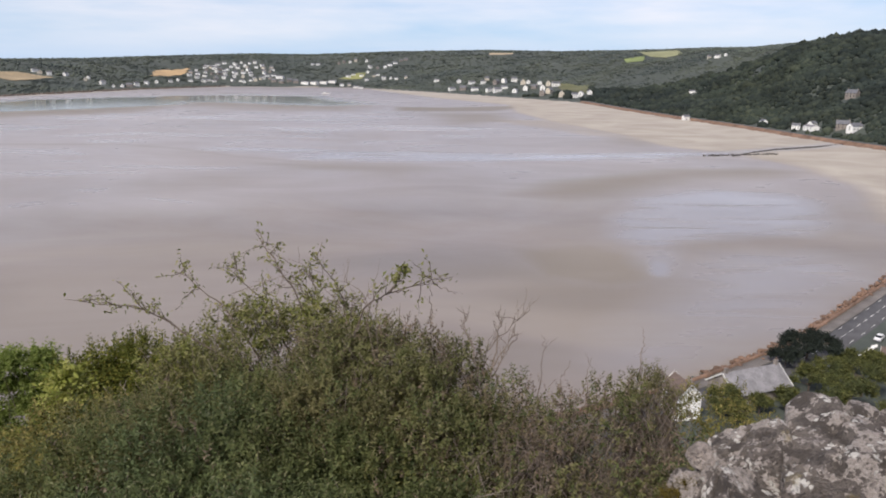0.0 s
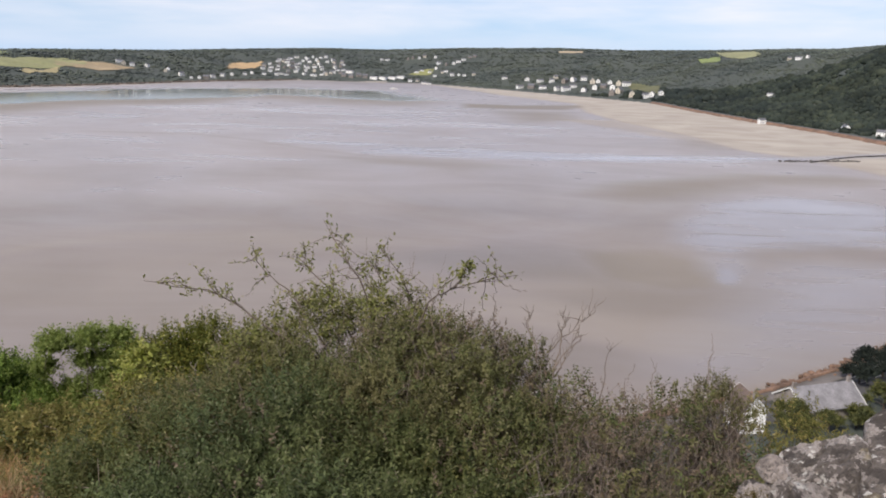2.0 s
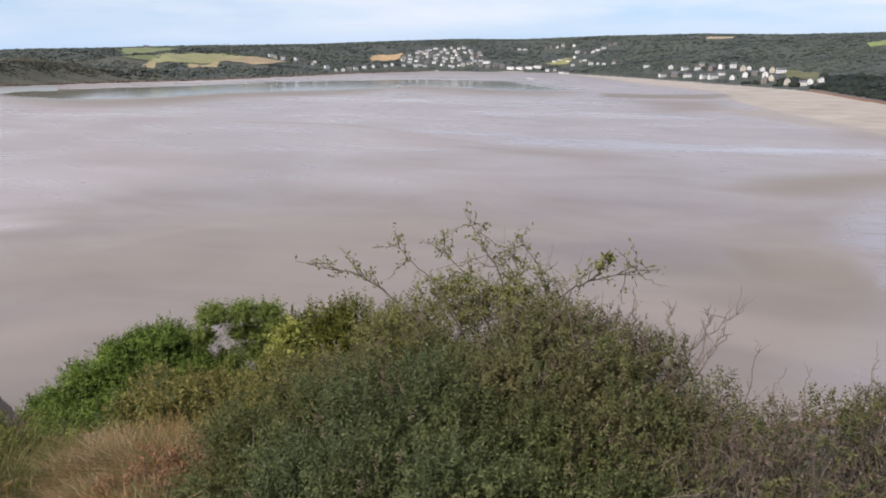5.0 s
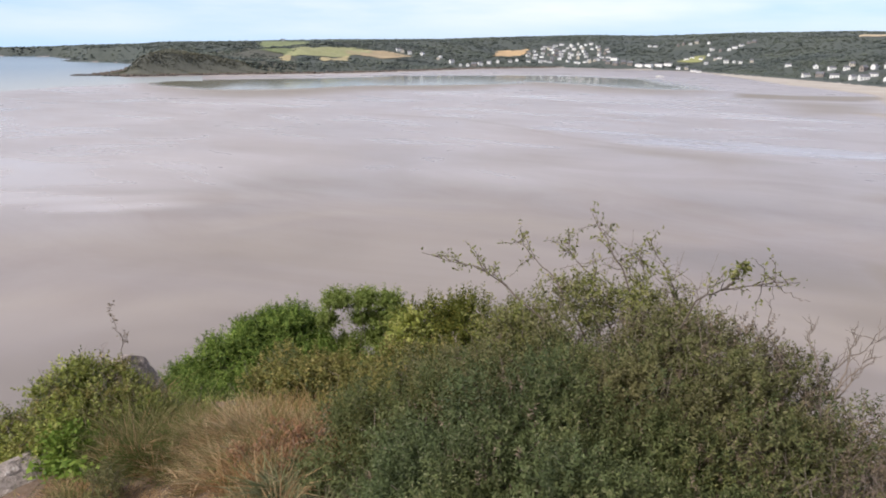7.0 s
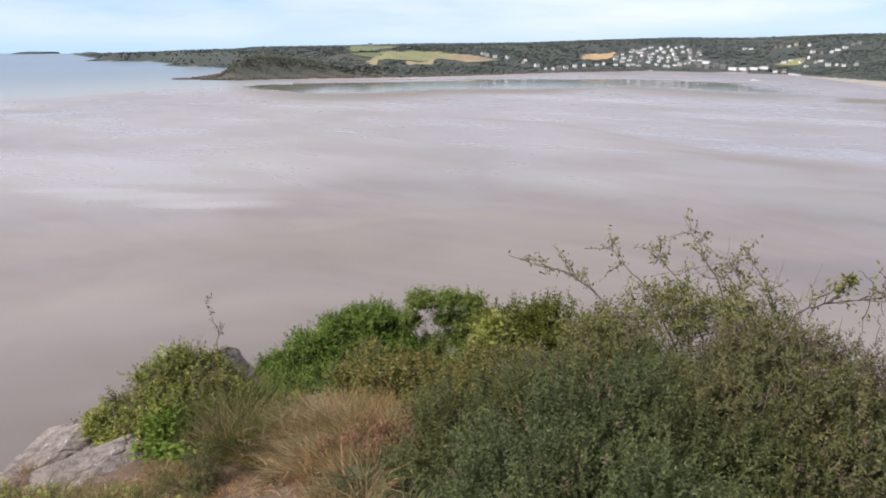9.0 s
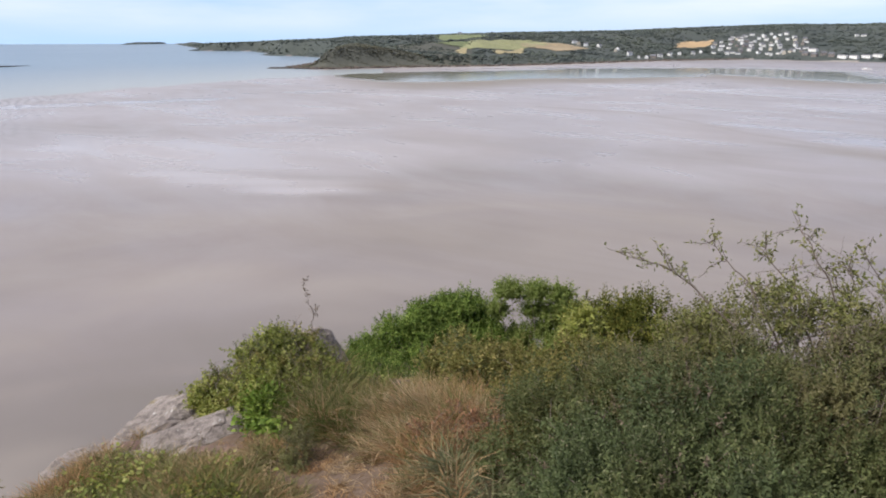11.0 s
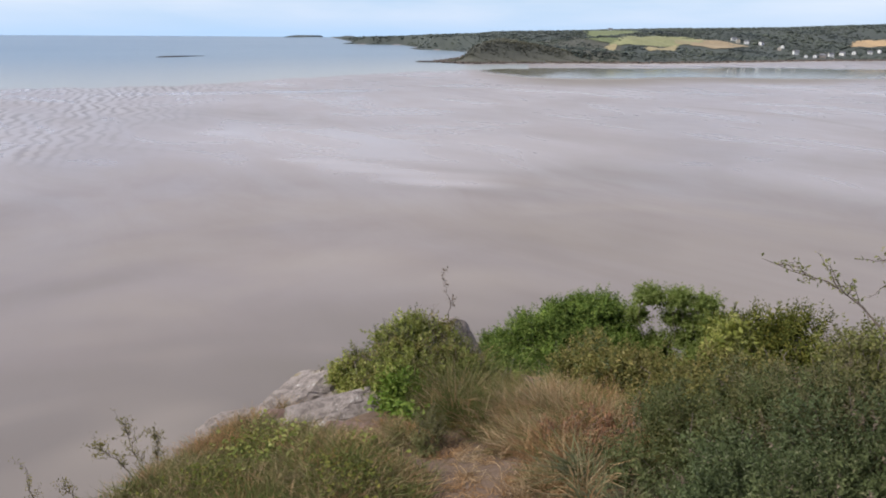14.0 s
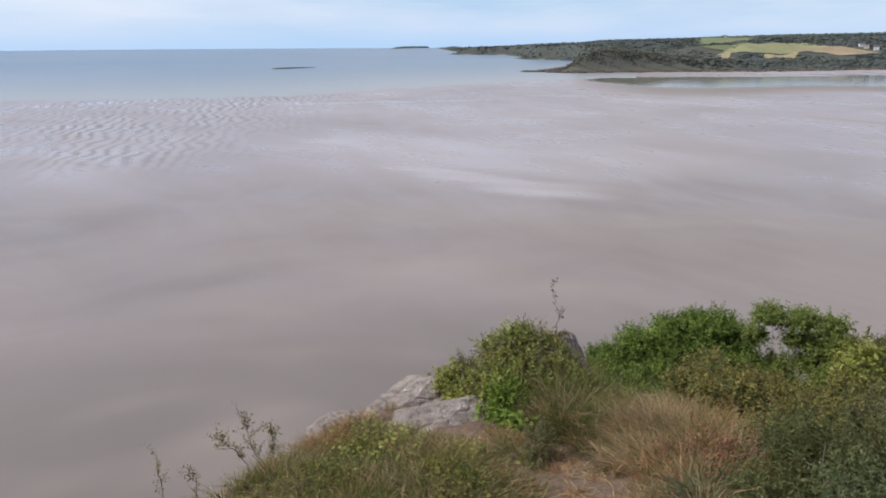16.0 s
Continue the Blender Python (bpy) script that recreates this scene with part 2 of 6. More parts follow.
def rock_material(name, rare, pale=1.0, spots=0.85):
    """Grey weathered stone: dark stains, crusts of white and yellow lichen with ragged edges."""
    m, n, l, b = nodes_of(name)
    co = n.new("ShaderNodeTexCoord").outputs["Object"]
    big, mid, fine = (noise_node(n, l, s, 5.0, 0.65, co) for s in (3.5, 16.0, 120.0))
    warp = n.new("ShaderNodeVectorMath")
    warp.operation = "ADD"
    rag = n.new("ShaderNodeTexNoise")
    rag.inputs["Scale"].default_value, rag.inputs["Detail"].default_value = 55.0, 4.0
    sc = n.new("ShaderNodeVectorMath")
    sc.operation = "SCALE"
    sc.inputs["Scale"].default_value = 0.028
    l.new(co, rag.inputs["Vector"])
    l.new(rag.outputs["Color"], sc.inputs[0])
    l.new(co, warp.inputs[0])
    l.new(sc.outputs["Vector"], warp.inputs[1])
    wv = warp.outputs["Vector"]
    c = mix_node(n, l, ramp_node(n, l, big, [(0.3, 0.0), (0.7, 1.0)]), (0.115 * pale, 0.097 * pale, 0.086 * pale), (0.22 * pale, 0.19 * pale, 0.17 * pale))
    c = mix_node(n, l, ramp_node(n, l, mid, [(0.42, min(0.9, spots + 0.2)), (0.50, 0.0)]), c, (0.07, 0.058, 0.05))
    ragged = noise_node(n, l, 15.0, 6.0, 0.62, co)
    crust = ramp_node(n, l, ragged, [(0.505, 0.0), (0.52, spots)])
    c = mix_node(n, l, crust, c, mix_node(n, l, ramp_node(n, l, noise_node(n, l, 70.0, 4.0, 0.6, co), [(0.35, 0.0), (0.65, 1.0)]), (0.36, 0.315, 0.285), (0.50, 0.45, 0.415)))
    small = math_node(n, l, "MULTIPLY", ramp_node(n, l, voronoi_node(n, l, 48.0, wv), [(0.36, 1.0), (0.42, 0.0)]), ramp_node(n, l, noise_node(n, l, 5.0, 4.0, 0.65, co), [(0.46, 0.0), (0.54, spots)]))
    c = mix_node(n, l, small, c, (0.09, 0.076, 0.067))
    white = math_node(n, l, "MULTIPLY", ramp_node(n, l, voronoi_node(n, l, 40.0, wv), [(0.34, 1.0), (0.40, 0.0)]), ramp_node(n, l, noise_node(n, l, 13.0, 2.0, 0.5, wv), [(rare, 0.0), (rare + 0.04, 1.0)]))
    c = mix_node(n, l, white, c, (0.68, 0.66, 0.62))
    c = mix_node(n, l, ramp_node(n, l, noise_node(n, l, 6.2, 5.0, 0.65, wv), [(0.58, 0.0), (0.68, 0.7)]), c, (0.27, 0.22, 0.085))
    c = mix_node(n, l, ramp_node(n, l, fine, [(0.34, 0.6), (0.50, 0.0)]), c, (0.05, 0.045, 0.04))
    l.new(c, b.inputs["Base Color"])
    b.inputs["Roughness"].default_value = 0.92
    bump_node(n, l, b, math_node(n, l, "ADD", mid, math_node(n, l, "MULTIPLY", fine, 0.6)), 1.0, 0.035)
    return m


def soil_material():
    m, n, l, b = nodes_of("dry_soil_and_litter")
    big, fine = noise_node(n, l, 1.6, 5.0), noise_node(n, l, 45.0, 5.0, 0.7)
    c = mix_node(n, l, ramp_node(n, l, big, [(0.35, 0.0), (0.65, 1.0)]), (0.072, 0.044, 0.026), (0.120, 0.080, 0.050))
    c = mix_node(n, l, ramp_node(n, l, fine, [(0.38, 0.0), (0.62, 0.7)]), c, (0.185, 0.13, 0.095))
    l.new(c, b.inputs["Base Color"])
    b.inputs["Roughness"].default_value = 0.95
    bump_node(n, l, b, fine, 0.8, 0.02)
    return m


def wood_floor_material(name, low, high):
    m, n, l, b = nodes_of(name)
    big, fine = noise_node(n, l, 0.006, 4.0), noise_node(n, l, 0.09, 5.0, 0.7)
    c = mix_node(n, l, ramp_node(n, l, big, [(0.4, 0.0), (0.6, 1.0)]), low, high)
    c = mix_node(n, l, ramp_node(n, l, fine, [(0.35, 0.6), (0.6, 0.0)]), c, tuple(k * 0.6 for k in low))
    l.new(c, b.inputs["Base Color"])
    b.inputs["Roughness"].default_value = 0.9
    return m


# GREEN leans blue-grey to match the haze-toned far leaves
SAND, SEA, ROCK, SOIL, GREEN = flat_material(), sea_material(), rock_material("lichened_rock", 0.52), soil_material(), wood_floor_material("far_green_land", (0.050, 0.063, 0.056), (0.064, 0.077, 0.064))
HEATH = wood_floor_material("headland_heath", (0.066, 0.070, 0.056), (0.084, 0.086, 0.066))
SLAB = rock_material("weathered_slab", 0.62, 2.3, 0.2)
BARK = plain("bark", (0.12, 0.092, 0.07), 0.9, 60, 0.3)
DEAD = plain("dead_twig", (0.235, 0.19, 0.155), 0.9, 60, 0.35)
GREY_TWIG = plain("grey_twig", (0.225, 0.18, 0.15), 0.9, 60, 0.3)
# dark tone standing for the shade inside shrubs
SHADE_CORE = plain("inner_shade", (0.125, 0.108, 0.072), 0.95, 30, 0.3)
SHRUB = leafy("grey_green_leaf", [(0.0, (0.063, 0.085, 0.036)), (0.5, (0.092, 0.122, 0.051)), (0.88, (0.132, 0.163, 0.073)), (1.0, (0.20, 0.215, 0.13))], 0.6, 0.38, tuft=5.0, patch_to=(1.28, 1.04, 0.82), patch=0.9, spec=0.16)
OLIVE_LEAF = leafy("olive_brown_leaf", [(0.0, (0.118, 0.112, 0.048)), (0.5, (0.168, 0.158, 0.070)), (0.9, (0.225, 0.20, 0.10)), (1.0, (0.30, 0.26, 0.16))], 0.65, 0.4, tuft=5.0, patch_to=(0.85, 0.98, 0.85), patch=1.2, spec=0.2)
SPRIG = leafy("yellow_green_leaf", [(0.0, (0.12, 0.14, 0.035)), (0.6, (0.215, 0.225, 0.065)), (1.0, (0.31, 0.29, 0.12))], thin=0.4)
GLOSSY = leafy("fresh_green_leaf", [(0.0, (0.062, 0.105, 0.020)), (0.55, (0.130, 0.200, 0.038)), (1.0, (0.24, 0.30, 0.07))], 0.6, spec=0.2, tuft=4.0)
TREE_LEAF = leafy("pale_green_leaf", [(0.0, (0.13, 0.18, 0.042)), (0.6, (0.225, 0.285, 0.08)), (1.0, (0.33, 0.37, 0.13))], 0.7, 0.5, spec=0.15)
LOW_LEAF = leafy("dark_broad_leaf", [(0.0, (0.050, 0.064, 0.026)), (0.6, (0.088, 0.104, 0.043)), (1.0, (0.155, 0.158, 0.066))], 0.7, spec=0.15, tuft=0.6, patch=0.15, patch_to=(1.4, 1.25, 0.9))
DARK_LEAF = leafy("olive_leaf", [(0.0, (0.06, 0.075, 0.016)), (0.6, (0.125, 0.14, 0.028)), (1.0, (0.22, 0.205, 0.045))], 0.7, spec=0.15)
LIME_LEAF = leafy("lime_leaf", [(0.0, (0.18, 0.21, 0.04)), (0.6, (0.31, 0.33, 0.075)), (1.0, (0.45, 0.44, 0.15))], thin=0.4)
BRIGHT_LEAF = leafy("bright_green_leaf", [(0.0, (0.075, 0.13, 0.018)), (0.6, (0.14, 0.215, 0.03)), (1.0, (0.23, 0.29, 0.06))], 0.6, spec=0.2)
VINE_LEAF = leafy("yellow_green_vine_leaf", [(0.0, (0.135, 0.165, 0.035)), (0.6, (0.24, 0.27, 0.06)), (1.0, (0.40, 0.40, 0.14))], 0.55, 0.4, spec=0.25, tuft=5.0)
BRAMBLE_LEAF = leafy("bramble_leaf", [(0.0, (0.125, 0.125, 0.038)), (0.6, (0.215, 0.208, 0.066)), (0.93, (0.30, 0.24, 0.09)), (1.0, (0.40, 0.35, 0.15))], 0.75, 0.42, spec=0.15, tuft=5.0)
BROWN_LEAF = leafy("withered_leaf", [(0.0, (0.095, 0.072, 0.048)), (0.6, (0.155, 0.120, 0.082)), (1.0, (0.25, 0.19, 0.13))])
DRY_GRASS = leafy("dry_grass", [(0.0, (0.25, 0.175, 0.098)), (0.6, (0.39, 0.29, 0.17)), (1.0, (0.56, 0.46, 0.30))], 0.85, patch=3.0, patch_to=(0.94, 0.75, 0.62), spec=0.1)
OLIVE_GRASS = leafy("olive_grass", [(0.0, (0.10, 0.104, 0.040)), (0.6, (0.185, 0.178, 0.072)), (1.0, (0.34, 0.285, 0.15))], 0.85, patch=3.0, patch_to=(0.68, 0.86, 0.62), spec=0.1)
BLUE_GRASS = leafy("blue_green_grass", [(0.0, (0.13, 0.15, 0.065)), (1.0, (0.28, 0.28, 0.16))], 0.7, spec=0.15)
# far leaves carry the pale blue of haze in their base colour
HAZED_LEAF = leafy("hazed_far_wood", [(0.0, (0.066, 0.082, 0.080)), (0.6, (0.079, 0.096, 0.091)), (1.0, (0.097, 0.114, 0.102))], 0.9, 0.1, 0.006, (1.2, 1.15, 0.98), 0.1, tuft=0.011)
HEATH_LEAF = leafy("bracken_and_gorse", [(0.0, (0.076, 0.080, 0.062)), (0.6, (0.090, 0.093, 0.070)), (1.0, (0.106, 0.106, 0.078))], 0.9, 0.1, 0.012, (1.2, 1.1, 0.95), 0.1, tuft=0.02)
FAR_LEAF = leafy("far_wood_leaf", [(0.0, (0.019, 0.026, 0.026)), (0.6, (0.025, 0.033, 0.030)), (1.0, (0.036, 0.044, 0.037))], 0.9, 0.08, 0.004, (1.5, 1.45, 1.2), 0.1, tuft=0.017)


# ---- building helpers ----
def fast(name, verts, faces, mat, parent=None, smooth=False):
    """One mesh object out of arrays; all faces have the same number of corners."""
    verts, faces = np.asarray(verts, dtype=np.float32), np.asarray(faces, dtype=np.int32)
    me = bpy.data.meshes.new(name)
    me.vertices.add(len(verts))
    me.vertices.foreach_set("co", verts.ravel())
    k = faces.shape[1]
    me.loops.add(faces.size)
    me.loops.foreach_set("vertex_index", faces.ravel())
    me.polygons.add(len(faces))
    me.polygons.foreach_set("loop_start", np.arange(0, faces.size, k, dtype=np.int32))
    me.update(calc_edges=True)
    if smooth:
        me.polygons.foreach_set("use_smooth", np.ones(len(faces), dtype=bool))
    me.materials.append(mat)
    ob = new(name, me)
    if parent is not None:
        ob.parent = parent
    return ob


def part(name, bm, material, parent=None, label="", smooth=False):
    me = bpy.data.meshes.new(name)
    bmesh.ops.recalc_face_normals(bm, faces=bm.faces[:])
    for fc in bm.faces:
        fc.smooth = smooth
    bm.to_mesh(me)
    bm.free()
    me.materials.append(material)
    ob = new(name, me)
    if parent is not None:
        ob.parent = parent
    if label:
        tagged(ob, label)
    return ob


def thing(name, at, label, category, group="", kind=""):
    ob = new(name)
    ob.empty_display_size = 0.2
    ob.matrix_world = pose(*at)
    return tagged(ob, label, category, group, kind)


def set_attr(ob, name, values):
    a = ob.data.attributes.new(name, "FLOAT", "POINT")
    a.data.foreach_set("value", np.asarray(values, dtype=np.float32))


def lattice(seed):
    """Smooth value noise in the plane, for arrays; about -1..1."""
    g = np.random.default_rng(seed).uniform(-1, 1, (64, 64))

    def f(x, y):
        xi, yi = np.floor(x).astype(int), np.floor(y).astype(int)
        u, v = x - xi, y - yi
        u, v = u * u * (3 - 2 * u), v * v * (3 - 2 * v)
        a, b_ = g[xi % 64, yi % 64], g[(xi + 1) % 64, yi % 64]
        c, d = g[xi % 64, (yi + 1) % 64], g[(xi + 1) % 64, (yi + 1) % 64]
        return (a * (1 - u) + b_ * u) * (1 - v) + (c * (1 - u) + d * u) * v
    return f


N1, N2, N3 = lattice(11), lattice(12), lattice(13)


def fbm(x, y, s):
    return N1(x * s, y * s) + 0.5 * N2(x * s * 2.1, y * s * 2.1) + 0.25 * N3(x * s * 4.3, y * s * 4.3)


def smooth01(x):
    x = np.clip(x, 0, 1)
    return x * x * (3 - 2 * x)


def along(pts, x, y):
    """Distance from points to a polyline."""
    best = np.full(np.shape(x), 1e9)
    for (ax, ay), (bx, by) in zip(pts[:-1], pts[1:]):
        dx, dy = bx - ax, by - ay
        t = np.clip(((x - ax) * dx + (y - ay) * dy) / (dx * dx + dy * dy), 0, 1)
        best = np.minimum(best, np.hypot(x - ax - t * dx, y - ay - t * dy))
    return best


def inside(pts, x, y):
    hit = np.zeros(np.shape(x), dtype=bool)
    for (ax, ay), (bx, by) in zip(pts, pts[1:] + pts[:1]):
        if ay != by:
            hit ^= ((ay > y) != (by > y)) & (x < (bx - ax) * (y - ay) / (by - ay) + ax)
    return hit


# ---- the lie of the land: eye at 75 m over the sands ----
COAST = [(-1256, 1012), (-1170, 1033), (-1150, 1109), (-1073, 1268), (-974, 1452), (-910, 1715), (-860, 1980), (-711, 2330), (-308, 2370), (-4, 1981), (153, 1742),
         (284, 1531), (312, 1268), (344, 1061), (375, 929), (389, 805), (403, 725), (416, 673), (405, 540), (320, 390), (162, 250), (114, 203), (91, 182), (70, 167), (55, 157),
         (32, 144), (8, 130), (-28, 100), (-55, 60), (-72, -30), (-75, -150), (-160, -400), (-500, -900), (-1500, -1700), (-4500, -2500)]
OUTER = [(-1256, 1012), (-1290, 1060), (-1346, 1156), (-1418, 1245), (-1573, 1400), (-1700, 1500), (-1876, 1536), (-1969, 1493), (-2071, 1542), (-2150, 1640), (-2477, 1800), (-2686, 1640), (-2900, 1850), (-3500, 2150), (-4400, 2600)]
LAND = COAST + [(5200, -5200), (5200, 5200), (-4400, 5200)] + OUTER[::-1][:-1]
# skyline: degrees left of +y, its elevation, run from shore to ridge
SKY = [(-60, 2.6, 500), (-36, 2.5, 480), (-30.6, 2.42, 480), (-29.4, 2.5, 480), (-28.4, 2.36, 470), (-25.7, 1.85, 520), (-22.5, 1.52, 750), (-19.4, 1.48, 950), (-15.5, 1.33, 1100), (-9.2, 1.17, 1200),
       (-3.6, 1.22, 1000), (3.8, 1.05, 1000), (9.9, 0.77, 1000), (14.9, 0.76, 1000), (22.5, 0.47, 900), (26, 0.3, 800), (34.2, 0.14, 800), (42, -0.1, 560), (46.4, -0.2, 300),
       (48, -0.36, 320), (51.6, -0.5, 260), (53.9, -0.62, 260), (56.7, -0.74, 260), (58.5, -0.82, 260), (60, -0.86, 300)]
RIM = [(-2.1, -2.2), (-2.7, -0.4), (-3.4, 0.45), (-3.8, 0.98), (-4.25, 1.5), (-4.6, 2.0), (-4.65, 2.6), (-4.4, 3.2), (-3.9, 3.45), (-3.2, 3.5), (-2.2, 3.7), (-0.6, 3.6), (0.6, 3.2), (1.5, 2.9), (2.8, 2.3), (5.5, 0.5), (6, -4), (0, -9), (-3, -6)]


def land_height(x, y):
    r, az = np.hypot(x, y), np.degrees(np.arctan2(-x, y))
    land = inside(LAND, x, y)
    d = np.minimum(along(COAST, x, y), along(OUTER, x, y))
    el = np.interp(az, [s[0] for s in SKY], [s[1] for s in SKY])
    run = np.interp(az, [s[0] for s in SKY], [s[2] for s in SKY])
    crest = 75 + np.tan(np.radians(el)) * r
    u = np.clip(d / run, 0, 1)
    z = np.maximum(3.0, (crest - 9) * (0.75 * smooth01(u * 1.15) + 0.25 * u) ** 0.8) + fbm(x, y, 1 / 160) * 9 * smooth01(d / 120) * (1 - smooth01((u - 0.55) / 0.4))
    cliff = np.interp(az, [30, 34, 38, 42, 46, 52, 58], [0, 14, 22, 30, 46, 42, 30])      # steep front of the headland
    z = np.maximum(z, np.minimum(cliff * smooth01((d - 8) / 85), crest - 9) + fbm(x, y, 1 / 60) * 3 * smooth01(d / 60))
    z = np.where(u >= 1, np.minimum(z, crest - 9), z)
    z = 3.0 * smooth01((d - 7) / 8) + (z - 3.0) * smooth01((d - 18) / 60)
    return np.where(land, z, np.where(x > -1180, np.clip(1.2 - 0.03 * d, 0, 1), 0)), land, d


def hill_height(x, y):
    """The rocky hill underfoot; drops steeply past the rim."""
    s = np.where(inside(RIM, x, y), 0, along(RIM, x, y))
    r = np.hypot(x, y)
    top = 73.42 - 0.13 * np.maximum(0, -0.75 * x + 0.6 * y) - 0.05 * np.minimum(r, 8) - 0.09 * np.clip(-x - 2.4, 0, 4) ** 1.4 + 0.045 * fbm(x, y, 1.4)
    drop = 1.15 * np.minimum(s, 1.0) ** 1.15 + 1.5 * np.clip(s - 1, 0, 30) + 0.85 * np.clip(s - 31, 0, 80)
    return top - drop


def ground_height(x, y):
    zl, land, d = land_height(x, y)
    r = np.hypot(x, y)
    back = 40 + 0.1 * np.clip(-y, 0, 300)
    zl = np.where((y < 0) & (x > -200) & land, np.maximum(zl, back * smooth01(d / 150)), zl)
    near = np.where(r < 260, 1, 0)
    hh = hill_height(x, y)
    shelf = np.where(land, 3.0 * smooth01((d - 7) / 8), zl)
    zl = np.where(r < 330, shelf + (zl - shelf) * smooth01((r - 200) / 130), zl)
    return np.where((near > 0) & (hh > zl), hh, zl), land, d


# ---- the ground sheet, out to the horizon ----
def ground_sheet():
    az = np.radians(np.concatenate([np.arange(-52, 100, 0.3), np.arange(100, 308, 4.0)]))
    rad = np.concatenate([[0.05, 0.5, 0.9], np.arange(1.2, 9, 0.12), np.geomspace(9, 110, 40)[1:], np.geomspace(110, 4950, 250)[1:]])
    A, Rr = np.meshgrid(az, rad)
    X, Y = -np.sin(A) * Rr, np.cos(A) * Rr
    Z, land, d = ground_height(X, Y)
    na, nr = len(az), len(rad)
    i = np.arange(nr - 1)[:, None] * na + np.arange(na)[None, :]
    j = np.arange(nr - 1)[:, None] * na + (np.arange(na)[None, :] + 1) % na
    faces = np.stack([i, i + na, j + na, j], -1).reshape(-1, 4)
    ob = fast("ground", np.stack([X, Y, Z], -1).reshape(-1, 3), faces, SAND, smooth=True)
    ob.data.materials.append(GREEN)
    ob.data.materials.append(SOIL)
    ob.data.materials.append(HEATH)
    fx, fy, fz = (np.take(q.ravel(), faces).mean(1) for q in (X, Y, Z))
    fl, fr = inside(LAND, fx, fy), np.hypot(fx, fy)
    ob.data.polygons.foreach_set("material_index", np.where(fr < 14, 2, np.where(fl | (fz > 4), np.where((np.degrees(np.arctan2(-fx, fy)) > 37) & (fr < 2100), 3, 1), 0)).astype(np.int32))
    x, y, d = X.ravel(), Y.ravel(), d.ravel()
    r, a = np.hypot(x, y), np.degrees(np.arctan2(-x, y))
    east = smooth01((x + 420) / 300)
    def blot(pts, soft, k=1.0):
        """A patch with a soft rim: outline in plan, width of the rim, strength."""
        side = np.where(inside(pts, x, y), 1, -1) * along(pts + pts[:1], x, y)
        return k * smooth01(0.5 + side / soft)

    def spots(rows):
        """Soft-edged patches: centre, half-sizes, turn in degrees, strength."""
        out = 0 * x
        for cx, cy, ex, ey, turn, k in rows:
            c, sn = math.cos(radians(turn)), math.sin(radians(turn))
            u, v = (x - cx) * c + (y - cy) * sn, (y - cy) * c - (x - cx) * sn
            out = np.maximum(out, k * np.exp(-(u / ex) ** 2 - (v / ey) ** 2))
        return out

    def most(*fields):
        return np.maximum.reduce(fields)
    dry = most(np.exp(-(d / 45) ** 2) * 0.75 * smooth01((x + 1130) / 60) * (1 - east), np.exp(-(d / 40) ** 2) * east * smooth01((y - 330) / 200),
               blot([(-254, 2300), (200, 2150), (360, 1540), (380, 1050), (430, 840), (440, 700), (330, 400), (225, 350), (274, 465), (283, 544), (262, 642), (224, 684), (200, 804), (150, 1000), (123, 1180), (130, 1416), (-36, 1730)], 50),
               blot([(60, 1010), (141, 1034), (215, 800), (240, 690), (165, 790)], 60, 0.5))
    stream = along([(397, 722), (244, 640), (150, 612), (60, 596), (-14, 596), (-153, 618), (-274, 650), (-400, 700)], x, y)
    pool = 0.72 * np.exp(-(stream / (13 + 0.07 * np.abs(x - 300))) ** 2) * smooth01((x + 420) / 500)
    pool = most(pool, blot([(84, 351), (115, 415), (167, 448), (212, 430), (219, 403), (193, 342), (170, 318), (131, 311), (106, 304), (88, 262), (80, 265), (88, 294), (78, 314)], 45, 0.8),
                blot([(73, 232), (113, 295), (169, 297), (157, 247), (98, 187), (61, 170), (43, 170)], 80, 0.62), spots([(83, 262, 5, 13, -15, 1.0), (-780, 380, 190, 30, 70, 0.6), (-930, 60, 120, 40, 95, 0.6)]))
    weed = most(blot([(41, 420), (66, 471), (110, 504), (168, 536), (240, 553), (271, 528), (237, 499), (173, 487), (130, 446), (102, 414), (70, 404)], 60, 0.72),
                blot([(30, 292), (64, 299), (78, 287), (83, 268), (77, 245), (60, 235), (35, 250)], 20, 0.62), spots([(45, 232, 55, 48, 0, 0.5)]),
                blot([(-88, 1310), (14, 1310), (122, 1376), (145, 1343), (89, 1218), (-6, 1195), (-80, 1195)], 50),
                blot([(-42, 1155), (105, 1177), (105, 998), (10, 921)], 120, 0.7), blot([(-161, 553), (-82, 556), (-29, 553), (19, 526), (-34, 500), (-109, 517)], 50, 0.55),
                blot([(173, 802), (223, 776), (230, 685), (180, 680), (158, 729)], 60, 0.55), 0.42 * np.exp(-(along([(-31, 541), (-92, 549), (-169, 586), (-240, 640), (-300, 668), (-409, 660)], x, y) / 9) ** 2),
                spots([(-170, 200, 110, 55, 35, 0.35), (-95, 285, 80, 50, 10, 0.35), (-10, 240, 50, 40, 0, 0.15)]))
    # these two blots paint the hills' olive reflection, not weed
    weed = most(weed, blot([(-1040, 935), (-886, 1218), (-776, 1480), (-584, 1560), (-444, 1324), (-480, 1087), (-595, 961), (-602, 799), (-659, 744), (-742, 730), (-877, 815)], 160, 0.8),
                blot([(-857, 1398), (-720, 1560), (-524, 1724), (-305, 1715), (-108, 1300), (-152, 1167), (-308, 1171), (-425, 1246), (-547, 1193), (-654, 1063)], 220, 0.7))
